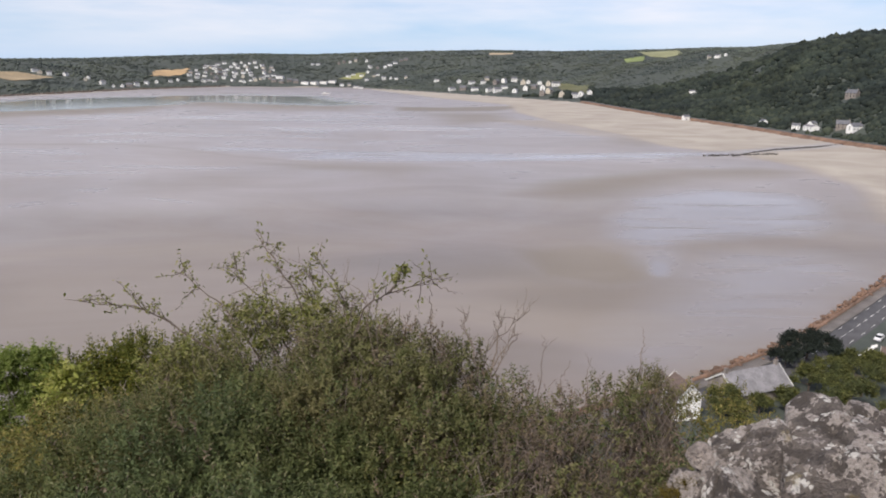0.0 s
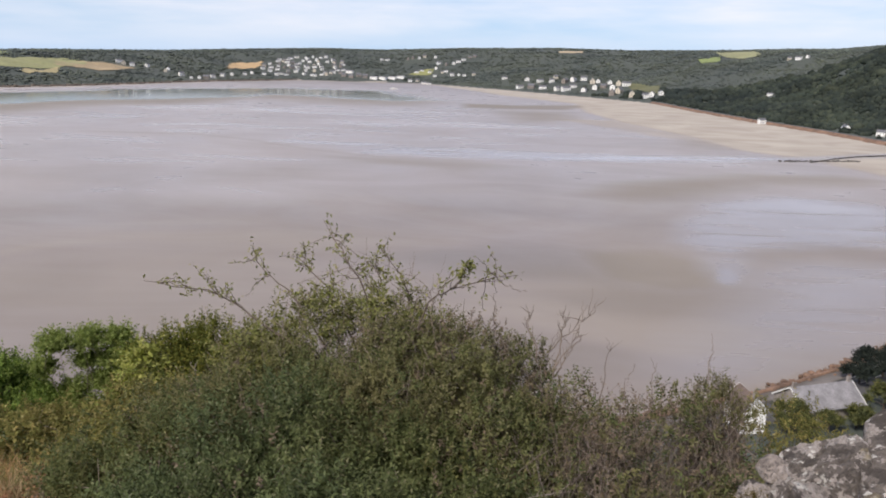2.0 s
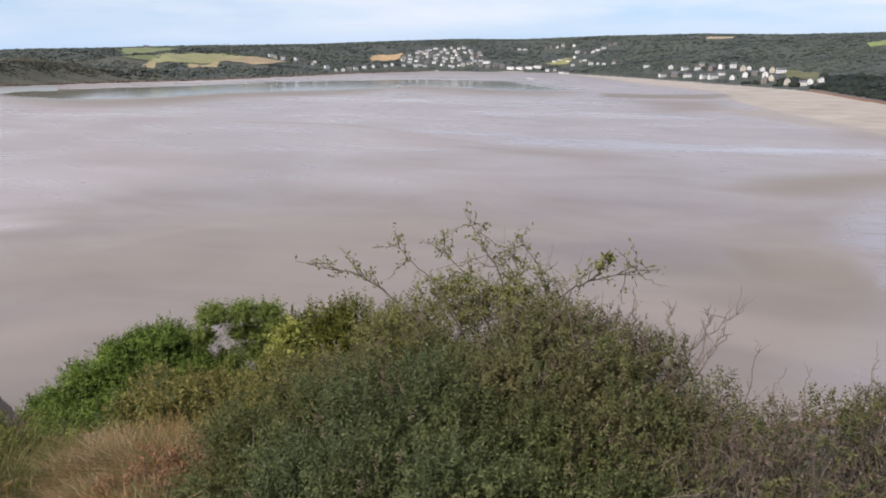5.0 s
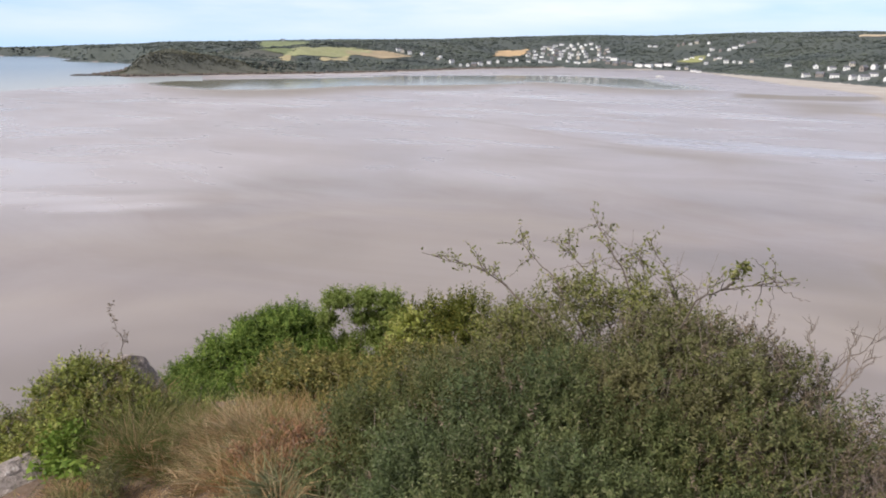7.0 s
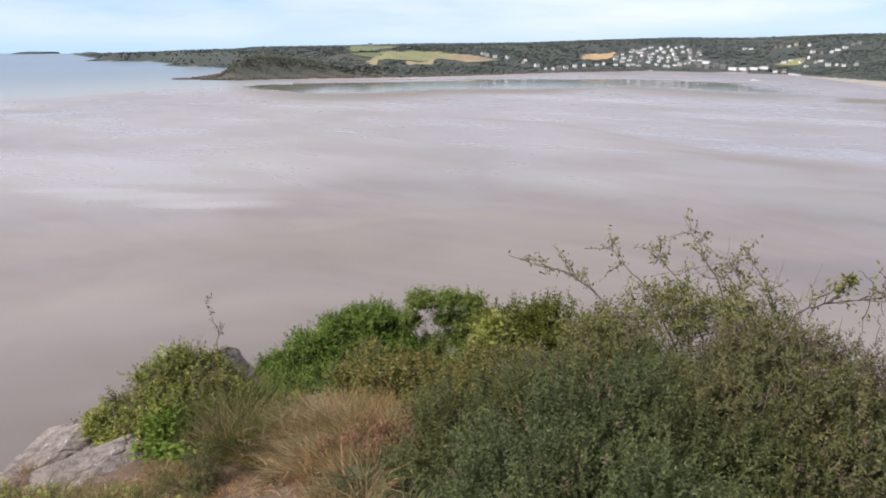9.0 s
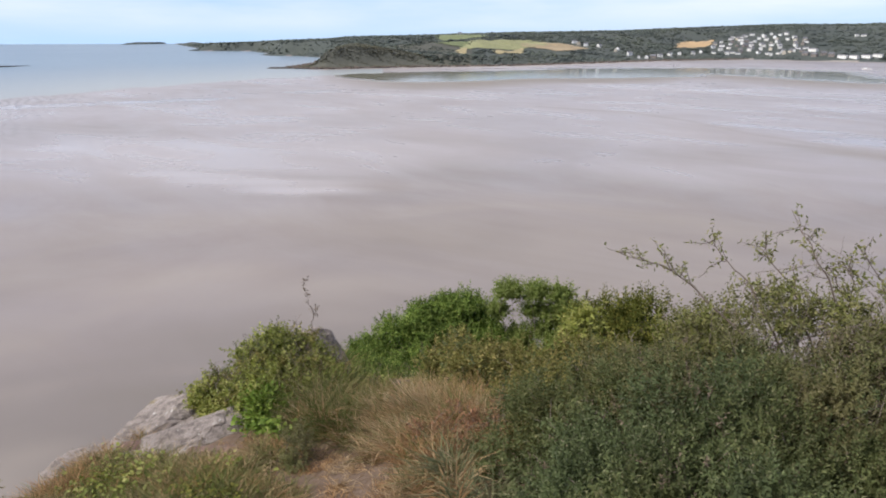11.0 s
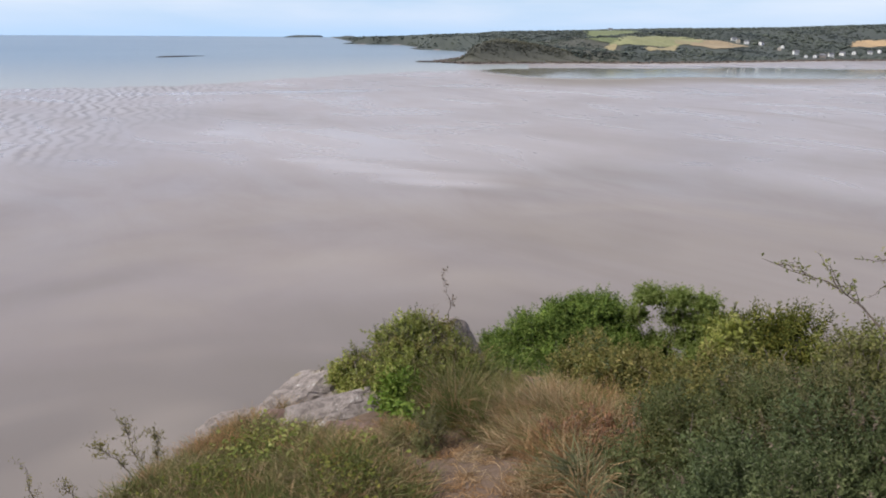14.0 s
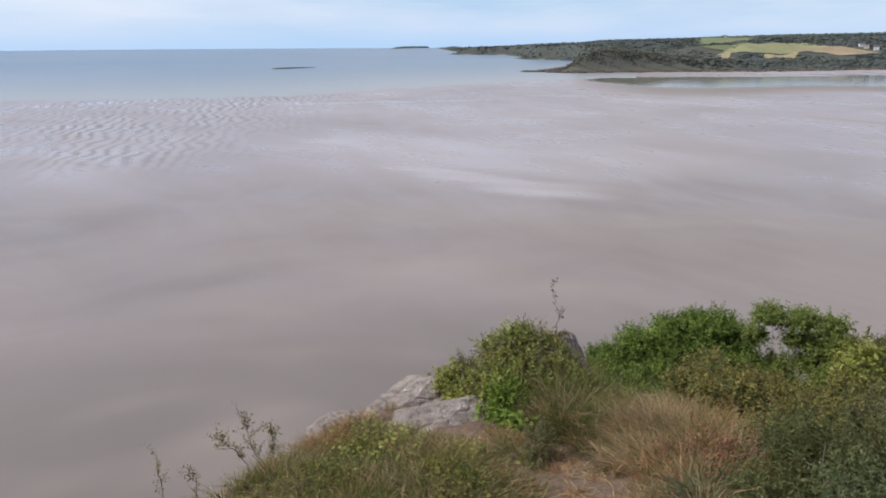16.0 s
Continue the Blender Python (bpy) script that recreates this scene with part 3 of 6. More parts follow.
    # sheen paled with distance; the spots paint soft sky reflections
    painted_sheen = 0.5 * smooth01((r - 190) / 420) * smooth01((2600 - r) / 900)
    painted_sheen = np.maximum(painted_sheen, spots([(-330, 1020, 460, 120, 8, 0.8), (-100, 860, 300, 90, 0, 0.75), (90, 800, 110, 60, 0, 0.6), (-314, 218, 75, 14, 35, 0.8), (-355, 206, 60, 16, 35, 0.85), (-500, 203, 50, 22, 40, 0.95), (-270, 300, 90, 40, 30, 0.4),
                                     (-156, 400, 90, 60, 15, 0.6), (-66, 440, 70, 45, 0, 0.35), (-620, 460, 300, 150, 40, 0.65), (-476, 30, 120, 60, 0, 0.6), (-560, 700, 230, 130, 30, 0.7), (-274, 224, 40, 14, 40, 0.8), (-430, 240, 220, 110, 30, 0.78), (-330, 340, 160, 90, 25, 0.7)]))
    reflection_film = most(blot([(-1040, 935), (-1010, 1010), (-886, 1218), (-776, 1480), (-584, 1560), (-470, 1340), (-560, 1200), (-680, 1060), (-710, 930), (-750, 860), (-810, 835), (-920, 860)], 110),
                blot([(-857, 1398), (-720, 1560), (-524, 1724), (-305, 1715), (-150, 1400), (-210, 1330), (-330, 1360), (-450, 1420), (-580, 1380), (-690, 1260)], 170))
    ripple = blot([(-985, 52), (-980, 178), (-970, 322), (-905, 360), (-790, 270), (-690, 190), (-580, 130), (-500, 85), (-500, 45), (-560, 10), (-680, 0), (-790, 15)], 260)
    bars = 0.5 + 0.42 * fbm(r / 34 + 0.9 * fbm(x, y, 1 / 130), a / 26, 1.0) * smooth01((520 - r) / 300)
    for key, v in (("dry", dry), ("pool", pool), ("weed", weed), ("painted_sheen", painted_sheen), ("reflection_film", reflection_film), ("ripple", ripple), ("bars", bars), ("near_dark", 0.9 * smooth01((235 - r) / 120) * smooth01((a - 5) / 45))):
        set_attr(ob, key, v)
    return tagged(ob, "wide wet grey-brown tidal sand running up to green wooded hills", "ground", kind="structure")


ground_sheet()


def sea_sheet():
    """Open sea beyond the ebbed sands; its edge wanders."""
    az = np.radians(np.concatenate([np.arange(44, 100, 0.25), np.arange(100, 151, 3.0)]))
    k = np.concatenate([np.linspace(0, 0.06, 8), np.geomspace(0.07, 1.0, 46)])
    A, K = np.meshgrid(az, k)
    deg = np.degrees(az)
    edge = np.interp(deg, [44, 50.6, 54.3, 58, 63, 66, 70, 75, 82, 90, 100, 150], [1420, 1290, 1240, 1160, 1090, 1010, 985, 975, 985, 1040, 1090, 1500]) * (1 + 0.012 * fbm(deg, deg * 0, 0.9))
    Rr = edge[None, :] + (4940 - edge[None, :]) * K
    X, Y = -np.sin(A) * Rr, np.cos(A) * Rr
    na, nr = len(az), len(k)
    i = np.arange(nr - 1)[:, None] * na + np.arange(na - 1)[None, :]
    faces = np.stack([i, i + na, i + na + 1, i + 1], -1).reshape(-1, 4)
    ob = fast("water", np.stack([X, Y, 0.03 + 0.25 * np.minimum(K * 5, 1)], -1).reshape(-1, 3), faces, SEA, smooth=True)
    set_attr(ob, "shoal", np.clip(1 - (Rr - edge[None, :]) / 1000, 0, 1).ravel() ** 1.5)
    return tagged(ob, "calm pale blue-green sea off the ebbed sands", "sea", kind="structure")


sea_sheet()


# ---- plants ----
def unit(v):
    return v / np.maximum(np.linalg.norm(v, axis=-1, keepdims=True), 1e-9)


def leaf_mesh(pos, way, up, size, slim=0.42, fold=0.25):
    """Folded leaves: base at pos, pointing along way, faces towards up. Four corners and two triangles each."""
    n = len(pos)
    way = unit(way)
    side = unit(np.cross(way, up))
    nrm = np.cross(side, way)
    s = np.asarray(size)[:, None]
    base, tip = pos, pos + way * s - nrm * s * 0.12
    mid = pos + way * s * 0.48
    left, right = mid - side * s * slim * 0.5 + nrm * s * fold * slim, mid + side * s * slim * 0.5 + nrm * s * fold * slim
    v = np.stack([base, left, tip, right], 1).reshape(-1, 3)
    q = np.arange(n)[:, None] * 4
    f = np.concatenate([q + np.array([[0, 2, 1]]), q + np.array([[0, 3, 2]])], 0)
    return v, f


def tubes(paths, sides=5):
    """Tapered stems: each path is a list of (x, y, z, radius)."""
    vs, fs, k = [], [], 0
    for p in paths:
        p = np.asarray(p, dtype=float)
        d = unit(np.gradient(p[:, :3], axis=0))
        a = unit(np.cross(d, np.array([0.31, 0.22, 0.93]) + 0 * d))
        b = np.cross(d, a)
        th = np.arange(sides) * 2 * np.pi / sides
        ring = p[:, None, :3] + p[:, None, 3:4] * (np.cos(th)[None, :, None] * a[:, None] + np.sin(th)[None, :, None] * b[:, None])
        m = len(p)
        vs.append(ring.reshape(-1, 3))
        i = np.arange(m - 1)[:, None] * sides + np.arange(sides)[None, :]
        j = np.arange(m - 1)[:, None] * sides + (np.arange(sides)[None, :] + 1) % sides
        fs.append(np.stack([i, j, j + sides, i + sides], -1).reshape(-1, 4) + k)
        k += m * sides
    return np.concatenate(vs), np.concatenate(fs)


def bend(rng, a, b, n=6, sag=0.08, r0=0.008, r1=0.002):
    """A crooked stem from a to b."""
    a, b = np.asarray(a, float), np.asarray(b, float)
    t = np.linspace(0, 1, n)[:, None]
    p = a + (b - a) * t
    wob = rng.normal(0, sag * np.linalg.norm(b - a) / 3, (n, 3))
    wob[0] = wob[-1] = 0
    p = p + wob
    return np.concatenate([p, r0 + (r1 - r0) * t], 1)


def blob_points(rng, blobs, n, depth=0.35):
    """Points near the outer skin of a heap of ellipsoids, with the outward way; none lie deep inside another one."""
    w = np.array([b[1][0] * b[1][1] + b[1][1] * b[1][2] + b[1][0] * b[1][2] for b in blobs])
    pick = rng.choice(len(blobs), n, p=w / w.sum())
    c, r = np.array([b[0] for b in blobs])[pick], np.array([b[1] for b in blobs])[pick]
    u = unit(rng.normal(0, 1, (n, 3)))
    u[:, 2] = np.where(u[:, 2] < -0.3, -u[:, 2], u[:, 2])
    lump = 1 + 0.10 * np.sin(u[:, 0] * 9 + c[:, 1] * 5) * np.sin(u[:, 1] * 8 + c[:, 0] * 7) + 0.08 * np.sin(u[:, 2] * 15 + u[:, 0] * 11)
    k = (1 - depth * rng.random(n) ** 1.8) * lump
    p = c + r * u * k[:, None]
    keep = np.ones(n, bool)
    for bc, br in blobs:
        e = (((p - np.array(bc)) / np.array(br)) ** 2).sum(1)
        keep &= e > (1 - depth * 1.15) ** 2
    return p[keep], unit(u / r)[keep]


def foliage(name, rng, blobs, n, size, mat, parent, depth=0.35, slim=0.45, lift=0.5, label="", clump=0.0, long=3.6):
    """Leafy shoots: opposite pairs of leaves along a twig tip, smaller towards its end; the shoots gather in clumps with shaded gaps between."""
    per = 12
    if clump > 0:
        k = max(20, int(sum(b[1][0] * b[1][1] + b[1][1] * b[1][2] + b[1][0] * b[1][2] for b in blobs) * 4.2 / (clump * clump) * 0.55))
        pc, oc = blob_points(rng, blobs, k, min(depth, 0.16))
        rc = clump * rng.uniform(0.5, 1.45, len(pc))
        pick = rng.choice(len(pc), n // per, p=rc ** 2 / (rc ** 2).sum())
        u = unit(rng.normal(0, 1, (len(pick), 3)) + oc[pick] * 0.7)
        p = pc[pick] + u * (rc[pick] * rng.random(len(pick)) ** 0.4)[:, None] * np.array([1, 1, 0.85])
        o = unit(u + 0.5 * oc[pick])
        p2, o2 = blob_points(rng, blobs, int(n / per * 0.35), depth)
        p, o = np.concatenate([p[: int(len(p) * 0.75)], p2]), np.concatenate([o[: int(len(o) * 0.75)], o2])
    else:
        p, o = blob_points(rng, blobs, n // per, depth)
    m = len(p)
    axis = unit(o + rng.normal(0, 0.5, (m, 3)) + np.array([0, 0, lift]))
    first = unit(np.cross(axis, rng.normal(0, 1, (m, 3))))
    second = np.cross(axis, first)
    reach = size * long * rng.uniform(0.6, 1.4, m)
    p = p - axis * (reach * 0.45)[:, None]
    p, o, axis, first, second, reach = (np.repeat(q, per, 0) for q in (p, o, axis, first, second, reach))
    k = np.tile(np.arange(per), m)
    step = ((k // 2) / (per // 2 - 1))[:, None]
    spin = np.where((k // 2) % 2 == 0, 0.0, np.pi / 2) + np.where(k % 2 == 0, 0.0, np.pi) + rng.normal(0, 0.35, len(k))
    out = first * np.cos(spin)[:, None] + second * np.sin(spin)[:, None]
    pos = p + axis * step * reach[:, None] + rng.normal(0, 0.1, p.shape) * size
    way = unit(axis * (0.35 + 0.9 * step) + out + rng.normal(0, 0.28, p.shape))
    up = unit(axis * 0.8 + np.array([0, 0, 0.6]) + rng.normal(0, 0.3, p.shape))
    v, f = leaf_mesh(pos, way, up, size * (1.25 - 0.55 * step[:, 0]) * rng.uniform(0.7, 1.25, len(p)), slim)
    return tagged(fast(name, v, f, mat, parent), label, kind="stuff")


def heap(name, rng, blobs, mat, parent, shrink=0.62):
    """Dark lumps painting the shade among twigs inside a shrub: one lump a part."""
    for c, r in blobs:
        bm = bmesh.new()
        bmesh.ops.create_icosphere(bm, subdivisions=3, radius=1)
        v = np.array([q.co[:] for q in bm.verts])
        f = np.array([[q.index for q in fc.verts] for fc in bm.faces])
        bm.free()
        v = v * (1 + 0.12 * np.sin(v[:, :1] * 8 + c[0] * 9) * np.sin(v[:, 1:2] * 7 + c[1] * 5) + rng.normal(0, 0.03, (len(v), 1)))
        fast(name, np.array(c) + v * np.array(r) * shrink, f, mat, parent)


def shrub(seed, name, at, blobs, label, category, n, size, mat, depth=0.35, slim=0.45, stems=40, stem_mat=None, lift=0.5, more=(), core=True, clump=0.0, reach=1.0, thick=0.007, crook=0.14):
    """blobs: (centre, radii), relative to the plant's foot."""
    rng = np.random.default_rng(seed)
    root = thing(name, at, label, category)
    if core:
        heap("shade_core", rng, blobs, SHADE_CORE, root)
    paths = []
    p, o = blob_points(rng, blobs, stems * 3, 0.15)
    for q, w in zip(p[:stems], o[:stems]):
        q = q + unit(w + np.array([0, 0, 0.6])) * (reach - 1) * rng.uniform(0.2, 1.0)
        paths.append(bend(rng, (rng.normal(0, 0.12) + q[0] * 0.45, rng.normal(0, 0.12) + q[1] * 0.45, -0.25), q, 9, crook, thick, 0.0012))
    v, f = tubes(paths, 4)
    tagged(fast("stem_tangle", v, f, stem_mat or BARK, root), kind="stuff")
    foliage("foliage", rng, blobs, n, size, mat, root, depth, slim, lift, "", clump)
    for nm, m2, n2, s2, d2 in more:
        foliage(nm, rng, blobs, n2, s2, m2, root, d2, slim, lift, "", clump)
    return root


def blades(rng, foot, n, length, width, mat, name, parent, spread=0.5, droop=0.35, lean=(0, 0)):
    """Grass blades: strips of three triangles that taper and bow."""
    d = unit(np.concatenate([rng.normal(0, spread, (n, 2)) + np.array(lean), np.ones((n, 1))], 1))
    ln = length * rng.uniform(0.45, 1.25, n)[:, None]
    side = unit(np.cross(d, rng.normal(0, 1, (n, 3)))) * width * rng.uniform(0.6, 1.3, n)[:, None] * 0.5
    out = np.concatenate([d[:, :2], np.zeros((n, 1))], 1)
    mid = foot + d * ln * 0.55
    tip = foot + d * ln + out * ln * droop - np.array([0, 0, 1]) * ln * droop * 0.35
    v = np.stack([foot - side, foot + side, mid - side * 0.8, mid + side * 0.8, tip], 1).reshape(-1, 3)
    q = np.arange(n)[:, None] * 5
    f = np.concatenate([q + np.array([[0, 1, 3]]), q + np.array([[0, 3, 2]]), q + np.array([[2, 3, 4]])], 0)
    return tagged(fast(name, v, f, mat, parent), kind="stuff")


def rock(seed, name, at, radii, label, parent=None, turn=0.0, detail=5, cracks=1.0, cuts=12, lean=(0, 0), mat=None, planes=(), square=3.2):
    """A weathered boulder: cut by planes into facets, then roughened."""
    rng = np.random.default_rng(seed)
    bm = bmesh.new()
    bmesh.ops.create_icosphere(bm, subdivisions=detail, radius=1)
    v = np.array([q.co[:] for q in bm.verts])
    f = np.array([[q.index for q in fc.verts] for fc in bm.faces])
    bm.free()
    v = v / (np.abs(v) ** square).sum(1, keepdims=True) ** (1 / square)
    v = v if planes else v @ np.array(Euler(rng.uniform(-0.35, 0.35, 3).tolist()).to_matrix()).T
    for _ in range(cuts):
        nn = unit(rng.normal(0, 1, (1, 3)))[0]
        nn[2] = abs(nn[2]) * 0.7
        nn = nn / np.linalg.norm(nn)
        over = np.maximum(v @ nn - rng.uniform(0.66, 1.0), 0)
        v = v - over[:, None] * nn
    for nn, off in planes:            # chosen cleavage faces
        nn = np.array(nn) / np.linalg.norm(nn)
        v = v - np.maximum(v @ nn - off, 0)[:, None] * nn
    w = np.array([[noise.fractal(Vector(q) * 2.1 + Vector((seed, 0, 0)), 1.0, 2.0, 5), noise.fractal(Vector(q) * 7.0 + Vector((0, seed, 0)), 1.0, 2.0, 4), noise.noise(Vector(q) * Vector((1.6, 1.6, 3.4)) + Vector((0, 0, seed)))] for q in v])
    crack = np.clip(1 - np.abs(w[:, 2]) / 0.05, 0, 1) * cracks
    v = v * (1 + 0.03 * w[:, :1] + 0.022 * w[:, 1:2] - 0.07 * crack[:, None])
    v = v * np.array(radii)
    ob = fast(name, v, f, mat or ROCK, parent, smooth=True)
    ob.matrix_world = pose(*at, lean[0], lean[1], turn)
    return tagged(ob, label, "rock") if parent is None else ob


# ---- shore, road and low ground ----
ASPHALT = plain("asphalt", (0.088, 0.088, 0.094), 0.9, 3.0, 0.2, coarse=0.2)
PAVING = plain("pale_asphalt", (0.17, 0.155, 0.145), 0.9, 3.0, 0.2, coarse=0.2)
RUBBLE = plain("red_brown_rubble", (0.20, 0.125, 0.088), 0.9, 1.2, 0.4, coarse=0.15)
LINE = plain("road_paint", (0.75, 0.75, 0.72), 0.7, 8.0, 0.1)
RENDERED = plain("white_render", (0.94, 0.93, 0.89), 0.8, 2.0, 0.08, coarse=0.3)
CREAM = plain("cream_render", (0.66, 0.60, 0.49), 0.8, 2.0, 0.1, coarse=0.3)
STONE = plain("granite_wall", (0.27, 0.24, 0.215), 0.9, 3.0, 0.3, coarse=0.5)
SLATE = plain("grey_slate", (0.135, 0.14, 0.155), 0.6, 4.0, 0.25, coarse=0.4)
PALE_SLATE = plain("weathered_slate", (0.24, 0.235, 0.245), 0.6, 3.0, 0.25, coarse=0.5)
BROWN_TILE = plain("brown_tile", (0.13, 0.095, 0.08), 0.8, 4.0, 0.3, coarse=0.5)
PANE = plain("dark_window_glass", (0.03, 0.035, 0.04), 0.12, 1.0, 0.1, bump=0)
WEED = plain("dark_seaweed", (0.05, 0.045, 0.036), 0.6, 1.0, 0.3, coarse=0.2)
SHORE = [(-55, 60), (-28, 100), (8, 130), (32, 144), (55, 157), (70, 167), (91, 182), (114, 203), (162, 250), (232, 315), (305, 385), (362, 455), (398, 540), (414, 610), (416, 673), (403, 725), (389, 805), (375, 929), (344, 1061), (312, 1268), (284, 1531)]


def spaced(pts, step):
    """Points every few metres along a smoothed polyline, with the way to its right."""
    p = np.array(pts, float)
    for _ in range(3):
        q = np.empty((2 * len(p), 2))
        q[0::2][:-1], q[1::2][:-1] = p[:-1] * 0.75 + p[1:] * 0.25, p[:-1] * 0.25 + p[1:] * 0.75
        p = np.concatenate([p[:1], q[:-2], p[-1:]])
    run = np.concatenate([[0], np.cumsum(np.hypot(*np.diff(p, axis=0).T))])
    s = np.arange(0, run[-1], step)
    x, y = np.interp(s, run, p[:, 0]), np.interp(s, run, p[:, 1])
    d = unit(np.stack([np.gradient(x), np.gradient(y)], -1))
    return np.stack([x, y], -1), np.stack([d[:, 1], -d[:, 0]], -1), s


LINE_P, LINE_N, LINE_S = spaced(SHORE, 3.0)


def ribbon(name, profile, mat, label, category, kind="structure", parent=None):
    """A strip along the shore; profile: (metres inland, height)."""
    rows = [np.concatenate([LINE_P + LINE_N * o, np.full((len(LINE_P), 1), z)], 1) for o, z in profile]
    v = np.stack(rows, 1).reshape(-1, 3)
    m = len(profile)
    i = np.arange(len(LINE_P) - 1)[:, None] * m + np.arange(m - 1)[None, :]
    f = np.stack([i, i + 1, i + 1 + m, i + m], -1).reshape(-1, 4)
    ob = fast(name, v, f, mat, parent)
    return tagged(ob, label, category, kind=kind) if parent is None else ob


ribbon("sea_wall", [(-0.3, -0.5), (0.3, 0.6), (3.6, 3.2), (3.9, 3.9), (4.4, 3.9), (4.5, 3.1)], RUBBLE, "red-brown rubble sea wall along the sands", "sea wall")
ribbon("pavement", [(4.5, 2.6), (4.5, 3.32), (7.6, 3.32), (7.75, 3.3), (7.75, 2.9)], PAVING, "pale asphalt pavement beside the coast road", "pavement")
road = ribbon("road", [(7.75, 2.8), (7.76, 3.16), (11.2, 3.22), (14.8, 3.16), (15.2, 2.6)], ASPHALT, "grey asphalt coast road with white dashes", "road")


def road_marks():
    bm = bmesh.new()
    bmesh.ops.create_cube(bm, size=1)
    bmesh.ops.scale(bm, vec=(0.16, 3.0, 0.02), verts=bm.verts)
    me = bpy.data.meshes.new("road_marking")
    bm.to_mesh(me)
    bm.free()
    me.materials.append(LINE)
    for off, every, z in ((8.4, 4, 3.2), (11.2, 2, 3.24), (14.3, 3, 3.2)):
        for k in range(60, 132, every):
            ob = new("road_marking", me)
            x, y = LINE_P[k] + LINE_N[k] * off
            ob.matrix_world = pose(x, y, z, 0, 0, math.degrees(math.atan2(LINE_N[k][1], LINE_N[k][0])))
            ob.parent = road


road_marks()


def lumps(seed, place, size, name, mat, label, category, detail=1, squash=0.75, jitter=0.16, smooth=True, parent=None):
    """Many rough lumps joined into one stuff: stones or far tree crowns."""
    rng = np.random.default_rng(seed)
    bm = bmesh.new()
    bmesh.ops.create_icosphere(bm, subdivisions=max(detail, 1), radius=1)
    v = np.array([q.co[:] for q in bm.verts])
    f = np.array([[q.index for q in fc.verts] for fc in bm.faces])
    bm.free()
    if detail == 0:                   # far off: eight faces are enough
        v = np.array([(1, 0, 0), (0, 1, 0), (-1, 0, 0), (0, -1, 0), (0, 0, 1), (0, 0, -1)], float)
        f = np.array([(0, 1, 4), (1, 2, 4), (2, 3, 4), (3, 0, 4), (1, 0, 5), (2, 1, 5), (3, 2, 5), (0, 3, 5)])
    n = len(place)
    wob = 1 + rng.normal(0, jitter, (n, len(v), 1))
    th = rng.uniform(0, 6.28, n)
    c, s = np.cos(th)[:, None], np.sin(th)[:, None]
    q = v[None] * wob * (np.asarray(size)[:, None, None]) * np.array([1, 1, squash])[None, None] * rng.uniform(0.8, 1.25, (n, 1, 3))
    q = np.stack([q[..., 0] * c - q[..., 1] * s, q[..., 0] * s + q[..., 1] * c, q[..., 2]], -1)
    q = q + np.asarray(place)[:, None, :]
    ff = f[None] + (np.arange(n) * len(v))[:, None, None]
    return tagged(fast(name, q.reshape(-1, 3), ff.reshape(-1, 3), mat, parent, smooth), label, category, kind="stuff")


def armour():
    rng = np.random.default_rng(21)
    k = rng.integers(20, 150, 1500)
    o = rng.uniform(-0.6, 4.0, 1500)
    xy = LINE_P[k] + LINE_N[k] * o[:, None] + rng.uniform(-1.5, 1.5, (1500, 2))
    z = 0.5 + np.clip(o, 0, 4) * 0.75
    lumps(22, np.concatenate([xy, z[:, None]], 1), rng.uniform(0.35, 0.95, 1500), "rock_armour", RUBBLE, "red-brown boulders heaped against the sea wall", "boulders", 1, 0.75, 0.13, False)


armour()


